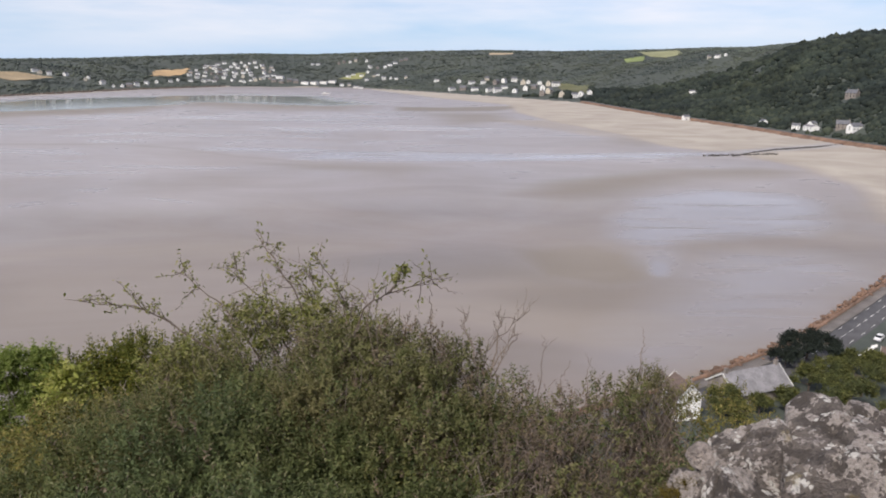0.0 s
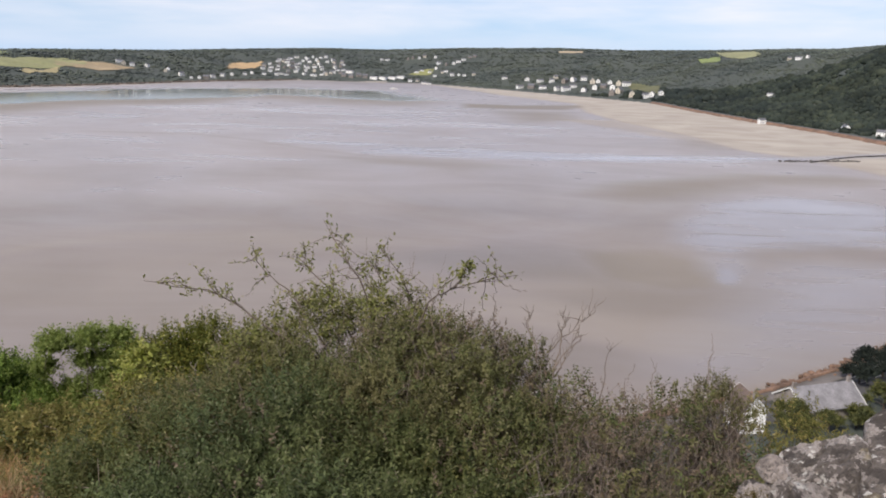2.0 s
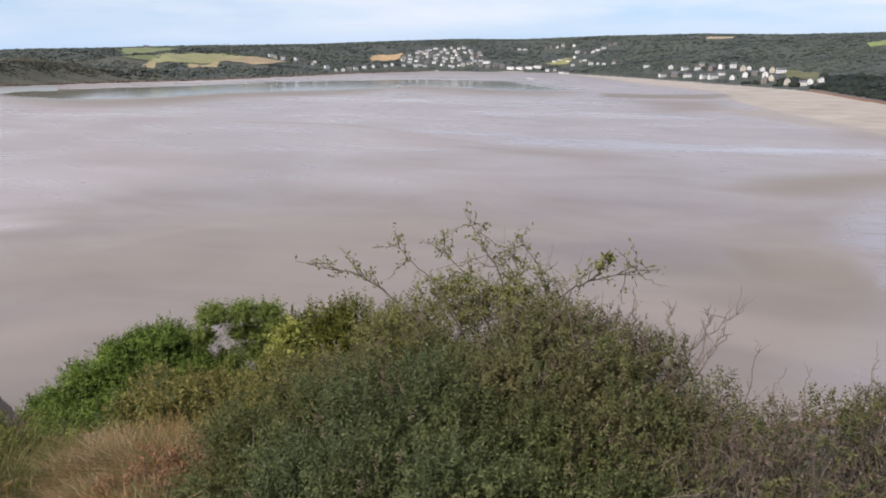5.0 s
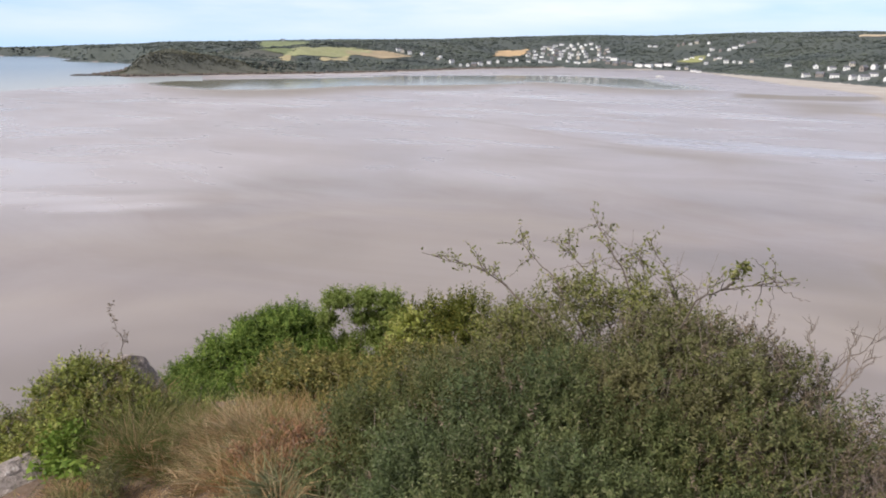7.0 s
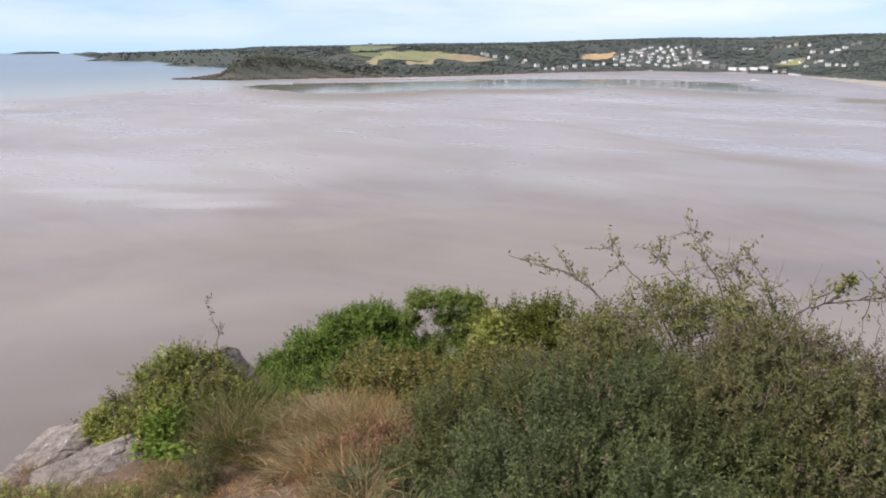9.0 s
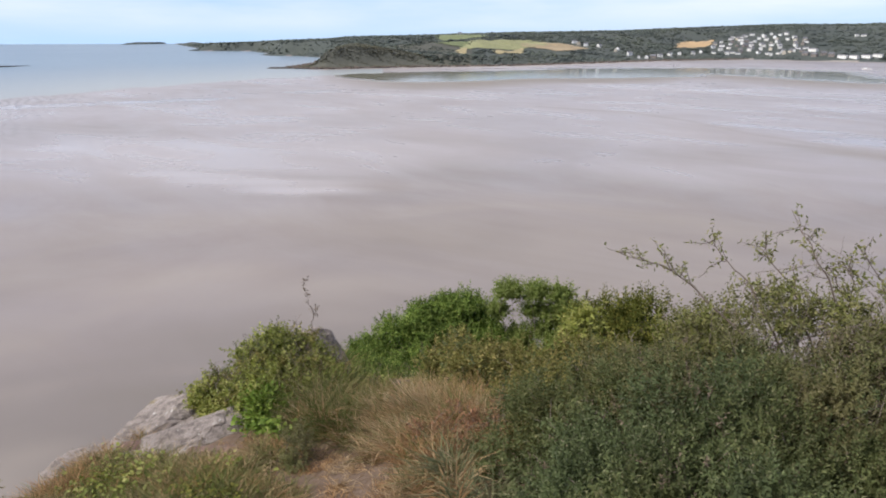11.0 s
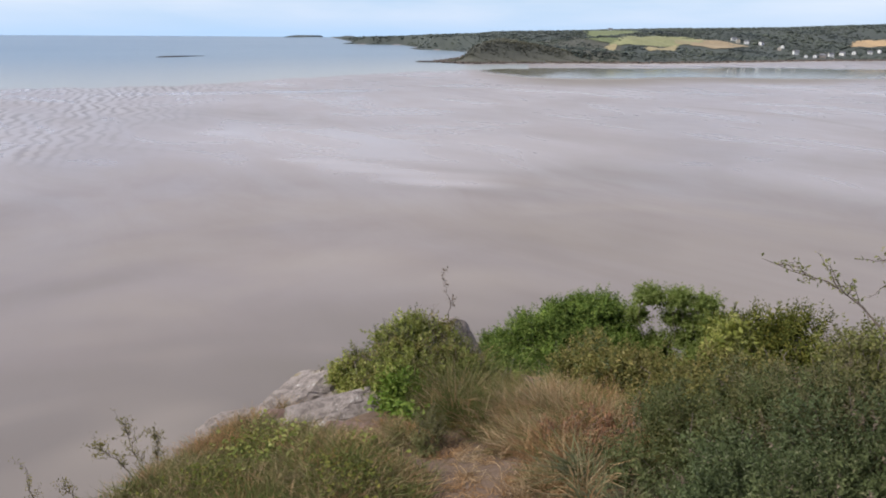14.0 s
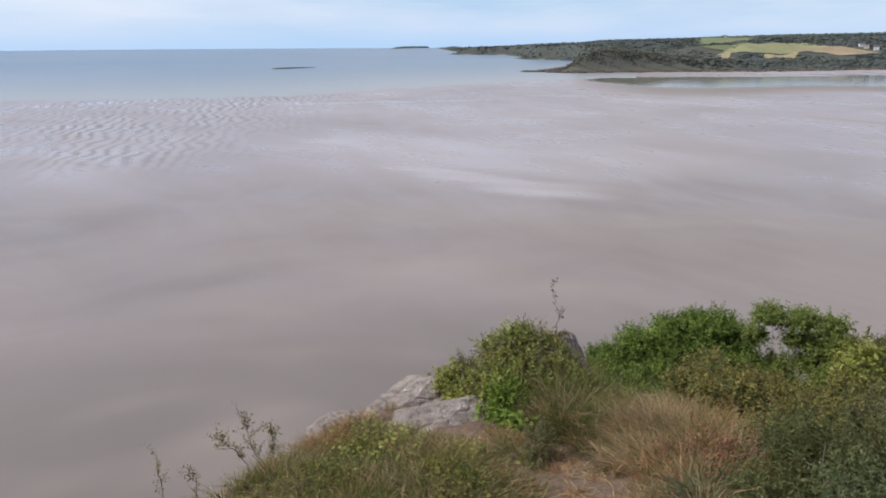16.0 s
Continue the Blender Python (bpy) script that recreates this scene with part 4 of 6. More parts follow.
def house_mesh(w, l, h, rise, wall_mat, roof_mat, label, windows=(), group="", chimneys=2, name="house", frames=False):
    """A gabled house; w across the gable, l along the ridge; stands on z = 0."""
    root = thing(name, (0, 0, 0), label, "house", group)
    bm = bmesh.new()
    for y in (-l / 2, l / 2):
        for x, z in ((-w / 2, -3), (w / 2, -3), (w / 2, h), (0, h + rise), (-w / 2, h)):
            bm.verts.new((x, y, z))
    v = list(bm.verts)
    bm.faces.new(v[0:5])
    bm.faces.new(v[5:10][::-1])
    for i in range(5):
        bm.faces.new((v[i], v[5 + i], v[5 + (i + 1) % 5], v[(i + 1) % 5]))
    part("wall", bm, wall_mat, root)
    for sx in (-1, 1):
        bm = bmesh.new()
        e, t = 0.35, 0.22
        x1, z1 = sx * (w / 2 + e), h - e * rise / (w / 2)
        pts = [(0, h + rise + t), (x1, z1 + t), (x1, z1), (0, h + rise)]
        for y in (-l / 2 - e, l / 2 + e):
            for x, z in pts:
                bm.verts.new((x, y, z + 0.02))
        v = list(bm.verts)
        bm.faces.new(v[0:4])
        bm.faces.new(v[4:8][::-1])
        for i in range(4):
            bm.faces.new((v[i], v[4 + i], v[4 + (i + 1) % 4], v[(i + 1) % 4]))
        part("roof", bm, roof_mat, root)
    for k in range(chimneys):
        bm = bmesh.new()
        bmesh.ops.create_cube(bm, size=1)
        bmesh.ops.scale(bm, vec=(0.6, 0.8, 1.6), verts=bm.verts)
        bmesh.ops.translate(bm, vec=(0, (l / 2 - 0.6) * (1 if k else -1), h + rise + 0.5), verts=bm.verts)
        stack = part("chimney", bm, STONE, root)
        bm = bmesh.new()
        bmesh.ops.create_cone(bm, cap_ends=True, segments=8, radius1=0.16, radius2=0.13, depth=0.45, matrix=pose(0, (l / 2 - 0.6) * (1 if k else -1), h + rise + 1.5))
        part("pot", bm, RUBBLE, stack)
    if frames:
        for y in (-l / 2 - 0.38, l / 2 + 0.38):
            for sx in (-1, 1):
                bm = bmesh.new()
                run = math.hypot(w / 2 + 0.35, rise + 0.35 * rise / (w / 2))
                bmesh.ops.create_cube(bm, size=1, matrix=pose(sx * (w / 2 + 0.35) / 2, y, h + rise / 2 + 0.02, 0, sx * math.degrees(math.atan2(rise, w / 2)), 0) @ Matrix.Diagonal((run, 0.08, 0.3, 1)))
                part("bargeboard", bm, LINE, root)
    for x, y, z, ww, wh in windows:
        flat_x = abs(abs(x) - w / 2) < 0.01
        is_door = z - wh / 2 < 0.2
        holder = root
        if frames and not is_door:
            bm = bmesh.new()
            bmesh.ops.create_cube(bm, size=1)
            bmesh.ops.scale(bm, vec=(0.10, ww + 0.2, wh + 0.2) if flat_x else (ww + 0.2, 0.10, wh + 0.2), verts=bm.verts)
            bmesh.ops.translate(bm, vec=(x, y, z), verts=bm.verts)
            holder = part("window", bm, LINE, root)
        bm = bmesh.new()
        bmesh.ops.create_cube(bm, size=1)
        bmesh.ops.scale(bm, vec=(0.13, ww, wh) if flat_x else (ww, 0.13, wh), verts=bm.verts)
        bmesh.ops.translate(bm, vec=(x, y, z), verts=bm.verts)
        part("door" if is_door else "pane" if frames else "window", bm, PANE, holder)
    return root


def facade(w, l, h):
    """Windows and a door on both long sides, two windows in each gable."""
    out = []
    for sx in (-1, 1):
        out += [(sx * w / 2, y, 1.5, 1.1, 1.3) for y in (-l * 0.32, l * 0.32)] + [(sx * w / 2, 0, 1.05, 1.0, 2.1)]
        if h > 4:
            out += [(sx * w / 2, y, 4.1, 1.0, 1.2) for y in (-l * 0.32, 0, l * 0.32)]
        out += [(0, sx * l / 2, 1.6, 1.1, 1.3), (0, sx * l / 2, h - 0.3, 0.9, 1.1)]
    return out


# fields, each a tilted patch on the far slopes: outline in plan
FIELDS = [("pale green pasture on the far slope", (0.26, 0.27, 0.13), [(-1197, 1550), (-1314, 1756), (-1331, 2020), (-1238, 2043), (-1191, 1899), (-1195, 1672)]),
          ("brown stubble field on the far slope", (0.33, 0.26, 0.16), [(-1295, 1997), (-1170, 2069), (-1114, 2073), (-1083, 1900), (-1152, 1895), (-1212, 1854)]),
          ("straw-coloured field over the shore", (0.36, 0.31, 0.17), [(-1142, 1611), (-1195, 1830), (-1151, 1751), (-1097, 1572)]),
          ("straw-coloured small field by the headland", (0.34, 0.29, 0.16), [(-1206, 1527), (-1204, 1571), (-1166, 1515), (-1180, 1498)]),
          ("green meadow over the headland", (0.13, 0.16, 0.07), [(-1302, 1555), (-1275, 1628), (-1269, 1670), (-1214, 1561)]),
          ("green hedged pasture on the plateau", (0.15, 0.18, 0.08), [(-1900, 2290), (-1515, 2059), (-1393, 1906), (-1450, 1771)]),
          ("golden stubble field over the village", (0.47, 0.33, 0.18), [(-947, 2368), (-1006, 2542), (-946, 2712), (-906, 2569)]),
          ("light green hilltop meadow among woods", (0.19, 0.24, 0.09), [(586, 2405), (650, 2405), (619, 2300), (570, 2300)]),
          ("pale hilltop pasture among woods", (0.25, 0.26, 0.14), [(678, 2589), (782, 2481), (703, 2199), (660, 2376)]),
          ("sandy bare field on the ridge", (0.45, 0.37, 0.25), [(171, 2874), (277, 3000), (257, 2849), (171, 2840)]),
          ("rough olive clearing beside the village", (0.12, 0.125, 0.06), [(312, 2040), (374, 1911), (331, 1660), (299, 1765)]),
          ("yellow-green meadow between village houses", (0.27, 0.28, 0.11), [(-371, 2570), (-330, 2700), (-290, 2700), (-296, 2603)])]


def field(label, colour, pts):
    xs, ys = np.array(pts, float).T
    n = 26
    gx, gy = np.meshgrid(np.linspace(xs.min(), xs.max(), n), np.linspace(ys.min(), ys.max(), n))
    ok = inside([tuple(p) for p in pts], gx, gy)
    cell = ok[:-1, :-1] | ok[1:, :-1] | ok[:-1, 1:] | ok[1:, 1:]
    z = ground_height(gx, gy)[0] + 1.2
    i = np.arange(n * n).reshape(n, n)
    f = np.stack([i[:-1, :-1], i[:-1, 1:], i[1:, 1:], i[1:, :-1]], -1)[cell]
    ob = fast("field", np.stack([gx, gy, z], -1).reshape(-1, 3), f, plain("crop", colour, 0.95, 0.12, 0.14, coarse=0.012, bump=0), smooth=True)
    tagged(ob, label, "field", "fields on the far slopes")


for item in FIELDS:
    field(*item)

# villages: house sites in plan
V_MAIN = [(44, 2273), (82, 2197), (131, 2264), (111, 2105), (144, 2040), (168, 2060), (199, 2090), (215, 2008), (235, 2048), (262, 2013), (281, 1983), (300, 1970), (52, 2022), (82, 1986), (116, 1912), (137, 1890),
          (239, 1949), (258, 1920), (232, 1728), (250, 1740), (268, 1668), (292, 1633), (308, 1645), (330, 1660), (21, 2035), (215, 1938), (180, 1860), (160, 1960)]
V_ROW = [(-950, 2028), (-914, 2012), (-900, 2036), (-893, 2115), (-904, 2213), (-900, 2283), (-872, 2322), (-862, 2362), (-891, 2062), (-835, 2400), (-800, 2425), (-770, 2440)]
V_UP = [(-410, 2848), (-391, 2856), (-367, 2852), (-350, 2888), (-512, 2846), (-490, 2842), (-282, 2776), (-250, 2742), (-223, 2744), (-208, 2781), (-193, 2864), (-172, 2910), (-154, 2923), (-307, 2897),
        (-346, 2628), (-333, 2670), (-300, 2640), (-281, 2692), (-253, 2617), (-240, 2630), (-213, 2565), (-190, 2570), (-164, 2482), (-131, 2474), (-273, 2559), (-25, 2311)]
V_LEFT = [(-1187, 2119), (-1161, 2099), (-1135, 2101), (-1018, 2070), (-1046, 2146), (-1860, 2380), (-1101, 2124)]
V_FRONT = [(-337, 2393), (-314, 2404), (-280, 2300), (-259, 2260)]
V_BIG = [(-462, 2415), (-432, 2420), (-404, 2438), (-378, 2455)]
V_OLD = [(-571, 2445), (-541, 2425), (-519, 2440), (-494, 2425)]
V_EAST = [(415, 938), (420, 860), (435, 852), (347, 1038), (506, 1488), (445, 805), (717, 2001), (700, 1893), (721, 1892)]
rng_v = np.random.default_rng(8)
V_HILL = []
while len(V_HILL) < 62:
    q = rng_v.uniform((-945, 2440), (-590, 2860))
    if inside([(-890, 2520), (-900, 2740), (-828, 2804), (-743, 2863), (-631, 2725), (-585, 2536), (-621, 2448), (-798, 2444)], np.array([q[0]]), np.array([q[1]]))[0] and all(math.hypot(q[0] - a, q[1] - b) > 24 for a, b in V_HILL):
        V_HILL.append((float(q[0]), float(q[1])))
SITES = V_MAIN + V_ROW + V_UP + V_LEFT + V_FRONT + V_BIG + V_OLD + V_EAST + V_HILL + [(516, 921), (427, 838), (447, 784)]
KINDS = [house_mesh(8, 11, 5.8, 2.8, RENDERED, SLATE, "white rendered house with a grey slate roof", facade(8, 11, 5.2), "village houses round the bay"),
         house_mesh(7.5, 14, 4.4, 2.8, RENDERED, SLATE, "low white cottage with a steep slate roof", facade(7.5, 14, 3.8), "village houses round the bay"),
         house_mesh(8.5, 10, 5.6, 4.0, CREAM, SLATE, "cream rendered house with a dark slate roof", facade(8.5, 10, 5.6), "village houses round the bay"),
         house_mesh(8, 13, 5.0, 3.6, STONE, SLATE, "grey granite house with a slate roof", facade(8, 13, 5.0), "village houses round the bay"),
         house_mesh(13, 26, 6.5, 2.2, RENDERED, PALE_SLATE, "long white seafront building with a pale roof", facade(13, 26, 6.5), "village houses round the bay", 0)]


def settle(kind, x, y, turn, size=1.0):
    ob = copy_thing(kind, pose(x, y, foot_z(x, y) + 0.3, 0, 0, turn))
    ob.scale = (size, size, size)
    return ob


def foot_z(x, y):
    return float(ground_height(np.array([float(x)]), np.array([float(y)]))[0][0])


for k, (x, y) in enumerate(V_MAIN + V_ROW + V_UP + V_LEFT + V_FRONT + V_EAST + V_HILL):
    facing = math.degrees(math.atan2(y, x)) + rng_v.choice([0, 0, 90]) + rng_v.normal(0, 18)
    settle(KINDS[int(rng_v.choice([0, 0, 0, 1, 1, 1, 2, 3]))], x, y, facing, rng_v.uniform(0.95, 1.3) * (1.25 if k < len(V_MAIN) else 0.8 if (x, y) in V_EAST else 1.0))
for x, y in V_BIG:
    settle(KINDS[4], x, y, 80 + rng_v.normal(0, 6), 0.95)
for x, y in V_OLD:
    settle(KINDS[3], x, y, 85 + rng_v.normal(0, 20), 1.25)
settle(KINDS[3], 516, 921, 28, 1.1)     # manor in the wood
settle(KINDS[4], 427, 838, 5, 0.7)
settle(KINDS[1], 447, 784, 110, 1.1)
for kind in KINDS:                        # the patterns stand in the village too
    x, y = (-690.0 + 31 * KINDS.index(kind), 2478.0 + 9 * KINDS.index(kind))
    kind.matrix_world = pose(x, y, foot_z(x, y) + 0.3, 0, 0, 75)
    SITES.append((x, y))


def woods():
    """Tree crowns over all the far slopes, hedges between the fields; fields and house plots stay clear."""
    rng = np.random.default_rng(31)
    n = 200000
    az = np.radians(rng.uniform(-40, 60, n))
    r = np.exp(rng.uniform(math.log(640), math.log(4400), n))
    x, y = -np.sin(az) * r, np.cos(az) * r
    z, land, d = ground_height(x, y)
    keep = land & (d > 20 + 10 * rng.random(n))
    for _, _, pts in FIELDS:
        keep &= ~inside(pts, x, y) | (along(pts + pts[:1], x, y) < 5)
    rr0 = np.hypot(x, y)
    for _, _, pts in FIELDS:          # low hedges only in front of the fields
        for step in (20, 45):
            keep &= ~inside(pts, x * (1 + step / rr0), y * (1 + step / rr0))
    for hx, hy in SITES:
        rr = math.hypot(hx, hy)
        a, c = (x - hx) * hx / rr + (y - hy) * hy / rr, (x - hx) * hy / rr - (y - hy) * hx / rr
        keep &= ~((np.abs(c) < 12) & (a < 10) & (a > (-75 if rr > 1300 else -26)))
    thick = fbm(x, y, 1 / 130.0) + 0.55
    keep &= (thick > rng.uniform(-0.6, 0.9, n)) | (d < 60) | (r < 1500)
    x, y, z, r = x[keep], y[keep], z[keep], r[keep]
    size = np.clip(r * 0.0023, 2.2, 5.5) * rng.uniform(0.65, 1.3, len(x)) * np.where(rng.random(len(x)) < 0.06, 1.7, 1.0) * np.where(r < 1750, 1.35, 1.0)
    heath = (np.degrees(np.arctan2(-x, y)) > 38) & (r < 2000) & (along(FIELDS[0][2], x, y) > 250)
    x, y, z, r, size = x[~heath], y[~heath], z[~heath], r[~heath], size[~heath]
    pos = np.stack([x, y, z + size * 0.25], -1)
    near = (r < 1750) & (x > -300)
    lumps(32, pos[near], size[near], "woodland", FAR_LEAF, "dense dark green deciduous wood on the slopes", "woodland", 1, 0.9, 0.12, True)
    lumps(33, pos[~near] - np.array([0, 0, 0.8]), size[~near] * 0.92, "distant_woodland", HAZED_LEAF, "distant dark green woods and hedges", "woodland", 0, 0.34, 0.12, True)
    # low close heath over the headland's cliff
    n = 60000
    az, r = np.radians(rng.uniform(36, 60, n)), rng.uniform(1150, 2000, n)
    x, y = -np.sin(az) * r, np.cos(az) * r
    z, land, d = ground_height(x, y)
    keep = land & (d > 14 + 10 * rng.random(n)) & (along(FIELDS[0][2], x, y) > 230)
    for _, _, pts in FIELDS:
        for step in (0, 20, 45):
            keep &= ~inside(pts, x * (1 + step / r), y * (1 + step / r))
    x, y, z = x[keep], y[keep], z[keep]
    size = rng.uniform(1.1, 2.6, len(x))
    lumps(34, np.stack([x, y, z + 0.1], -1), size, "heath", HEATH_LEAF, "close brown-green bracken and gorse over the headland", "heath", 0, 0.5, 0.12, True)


woods()

# islets and a reef off the coast
for nm, x, y, sx, sy, h, turn, lb in (("islet", -4290, 2330, 230, 60, 13, 120, "low dark islet on the horizon"), ("reef", -1736, 617, 76, 9, 3.0, 108, "long dark reef awash in the sea"), ("islet", -3850, 2820, 300, 80, 9, 130, "low dark spit of land on the horizon"), ("reef", -1262, 1000, 34, 12, 4.5, 60, "dark rocks off the headland")):
    ob = rock(int(-x), nm, (x, y, 0.1), (sx, sy, h), lb, None, turn, 4)
    ob.data.materials[0] = GREEN if nm == "islet" else WEED


GROYNE = [(422, 738), (362, 699), (312, 674), (279, 647), (250, 618)]


def groyne():
    """A dark weed-grown outfall wall running out over the sand."""
    root = thing("groyne", (*GROYNE[0], 0.3), "long dark weed-covered outfall wall across the sand", "groyne")
    pts = GROYNE
    for k, (a, b) in enumerate(zip(pts[:-1], pts[1:])):
        bm = bmesh.new()
        l = math.hypot(b[0] - a[0], b[1] - a[1])
        bmesh.ops.create_cube(bm, size=1, matrix=Matrix.Diagonal((l, 1.5 - 0.2 * k, 0.9 - 0.12 * k, 1)))
        for v in bm.verts:
            if v.co.z > 0:
                v.co.y *= 0.6
        ob = part("wall_section", bm, WEED, root)
        ob.matrix_local = pose((a[0] + b[0]) / 2 - pts[0][0], (a[1] + b[1]) / 2 - pts[0][1], 0.3, 0, 0, math.degrees(math.atan2(b[1] - a[1], b[0] - a[0])))


groyne()
rng_w = np.random.default_rng(44)
q = np.stack([rng_w.uniform(225, 300, 160), 0 * rng_w.uniform(0, 1, 160), 0.1 + 0 * rng_w.uniform(0, 1, 160)], 1)
q[:, 1] = 622 + (q[:, 0] - 225) * 0.27 + rng_w.normal(0, 2.0, 160)
lumps(45, q, rng_w.uniform(0.6, 1.8, 160), "seaweed_bank", WEED, "dark bank of seaweed-covered stones on wet sand", "seaweed", 1, 0.4, 0.15, False)


def boat(x, y, turn):
    root = thing("boat", (x, y, 0.2, 0, 0, turn), "white boat lying aground on the sand", "boat")
    bm = bmesh.new()
    rings = []
    for t, wd in ((-9, 2.2), (-4, 2.8), (3, 2.6), (7, 1.5), (10, 0.15)):
        rings.append([bm.verts.new((t, sx * wd * k, z)) for sx, k, z in ((-1, 1.0, 2.6), (-1, 0.6, 0.2), (1, 0.6, 0.2), (1, 1.0, 2.6))])
    for a, b in zip(rings[:-1], rings[1:]):
        for i in range(4):
            bm.faces.new((a[i], b[i], b[(i + 1) % 4], a[(i + 1) % 4]))
    bm.faces.new(rings[0])
    bm.faces.new(rings[-1][::-1])
    part("hull", bm, RENDERED, root)
    bm = bmesh.new()
    bmesh.ops.create_cube(bm, size=1, matrix=pose(-2, 0, 3.3) @ Matrix.Diagonal((5, 3, 1.8, 1)))
    part("cabin", bm, RENDERED, root)


boat(-300, 1832, 5)


def cliff_foot():
    """Broken rock along the foot of the headland."""
    rng = np.random.default_rng(47)
    pts = np.array(OUTER[:5][::-1] + COAST[:8], float)
    seg = np.hypot(*np.diff(pts, axis=0).T)
    at = rng.uniform(0, seg.sum(), 2600)
    cum = np.concatenate([[0], np.cumsum(seg)])
    xy = np.stack([np.interp(at, cum, pts[:, 0]), np.interp(at, cum, pts[:, 1])], 1) + rng.normal(0, 7, (2600, 2))
    lumps(48, np.concatenate([xy, rng.uniform(0.0, 2.5, (2600, 1))], 1), rng.uniform(1.2, 4.2, 2600), "shore_rocks", plain("brown_shore_rock", (0.115, 0.092, 0.075), 0.9, 0.6, 0.35, coarse=0.05), "dark brown broken rocks along the headland's foot", "rocks", 1, 0.6, 0.18, False)


cliff_foot()
# ---- houses, trees and a car under the hill ----
def low_house(name, a, b, h, rise, w, wall_mat, roof_mat, label, z=3.0, chimneys=2):
    """A house whose ridge runs from a to b in plan."""
    l = math.hypot(b[0] - a[0], b[1] - a[1])
    root = house_mesh(w, l, h, rise, wall_mat, roof_mat, label, facade(w, l, h), chimneys=chimneys, name=name, frames=True)
    root.matrix_world = pose((a[0] + b[0]) / 2, (a[1] + b[1]) / 2, z, 0, 0, math.degrees(math.atan2(b[1] - a[1], b[0] - a[0])) - 90)
    return root


low_house("house", (62.5, 146.0), (77.0, 151.6), 4.0, 3.4, 9.0, STONE, PALE_SLATE, "granite house with a weathered pale slate roof under the hill", 1.8)
low_house("house", (51.8, 136.0), (50.6, 142.5), 5.3, 2.6, 5.4, RENDERED, BROWN_TILE, "small white gabled house with a brown roof by the sea wall", 3.0, 1)
low_house("house", (119, 160), (110, 166), 2.6, 2.2, 7.5, STONE, BROWN_TILE, "low stone house with a brown roof beside the road", 3.0, 1)


def tree(seed, name, at, height, crown, leaf, mat, label, n=5000, spread=0.45, puff=1.0):
    """Trunk, limbs and leafy clumps with gaps between them."""
    rng = np.random.default_rng(seed)
    root = thing(name, at, label, "tree")
    top = height * 0.75
    v, f = tubes([np.array([[0, 0, -0.4, height * 0.035], [0.1, 0.05, top * 0.35, height * 0.028], [-0.1, 0.1, top * 0.7, height * 0.018], [0, 0, top, height * 0.008]])], 8)
    fast("trunk", v, f, BARK, root)
    blobs = []
    for k in range(crown):
        a, q = k * 2.4 + rng.uniform(-0.4, 0.4), rng.uniform(0.25, 1.0)
        c = (math.cos(a) * spread * height * q, math.sin(a) * spread * height * q, height * (0.85 - 0.4 * q + rng.uniform(-0.08, 0.1)))
        rr = height * rng.uniform(0.13, 0.2) * puff
        blobs.append((c, (rr * 1.2, rr * 1.2, rr * 0.8)))
        v, f = tubes([bend(rng, (0, 0, top * rng.uniform(0.35, 0.8)), c, 5, 0.12, height * 0.012, height * 0.004)], 5)
        fast("limb", v, f, BARK, root)
    foliage("crown", rng, blobs, n, leaf, mat, root, 0.8, 0.6, 0.3)
    return root


tree(40, "cypress_tree", (93, 169, 3), 8.5, 22, 0.5, FAR_LEAF, "broad dark green cypress beside the coast road", 16000, 0.8, 0.72)
tree(41, "cypress_tree", (85.5, 164.5, 3), 5.5, 9, 0.5, FAR_LEAF, "dark green bushy cypress beside the sea wall", 4000, 0.6)
for k, (x, y, h) in enumerate(((86, 139, 11), (79, 132, 10), (95, 148, 10), (103, 158, 8), (90, 128, 9), (112, 150, 9), (100, 163, 5.5), (92, 156, 7), (107, 165, 4.5), (84, 150, 7), (60.5, 140, 7.5), (61, 136, 5.5), (68, 139, 5), (75, 142, 5.5))):
    tree(50 + k, "broadleaf_tree", (x, y, max(foot_z(x, y), 3) - 0.3), h, 9, 0.42, LOW_LEAF, "dark olive-green broadleaf tree below the cliff", 5000, 0.5)


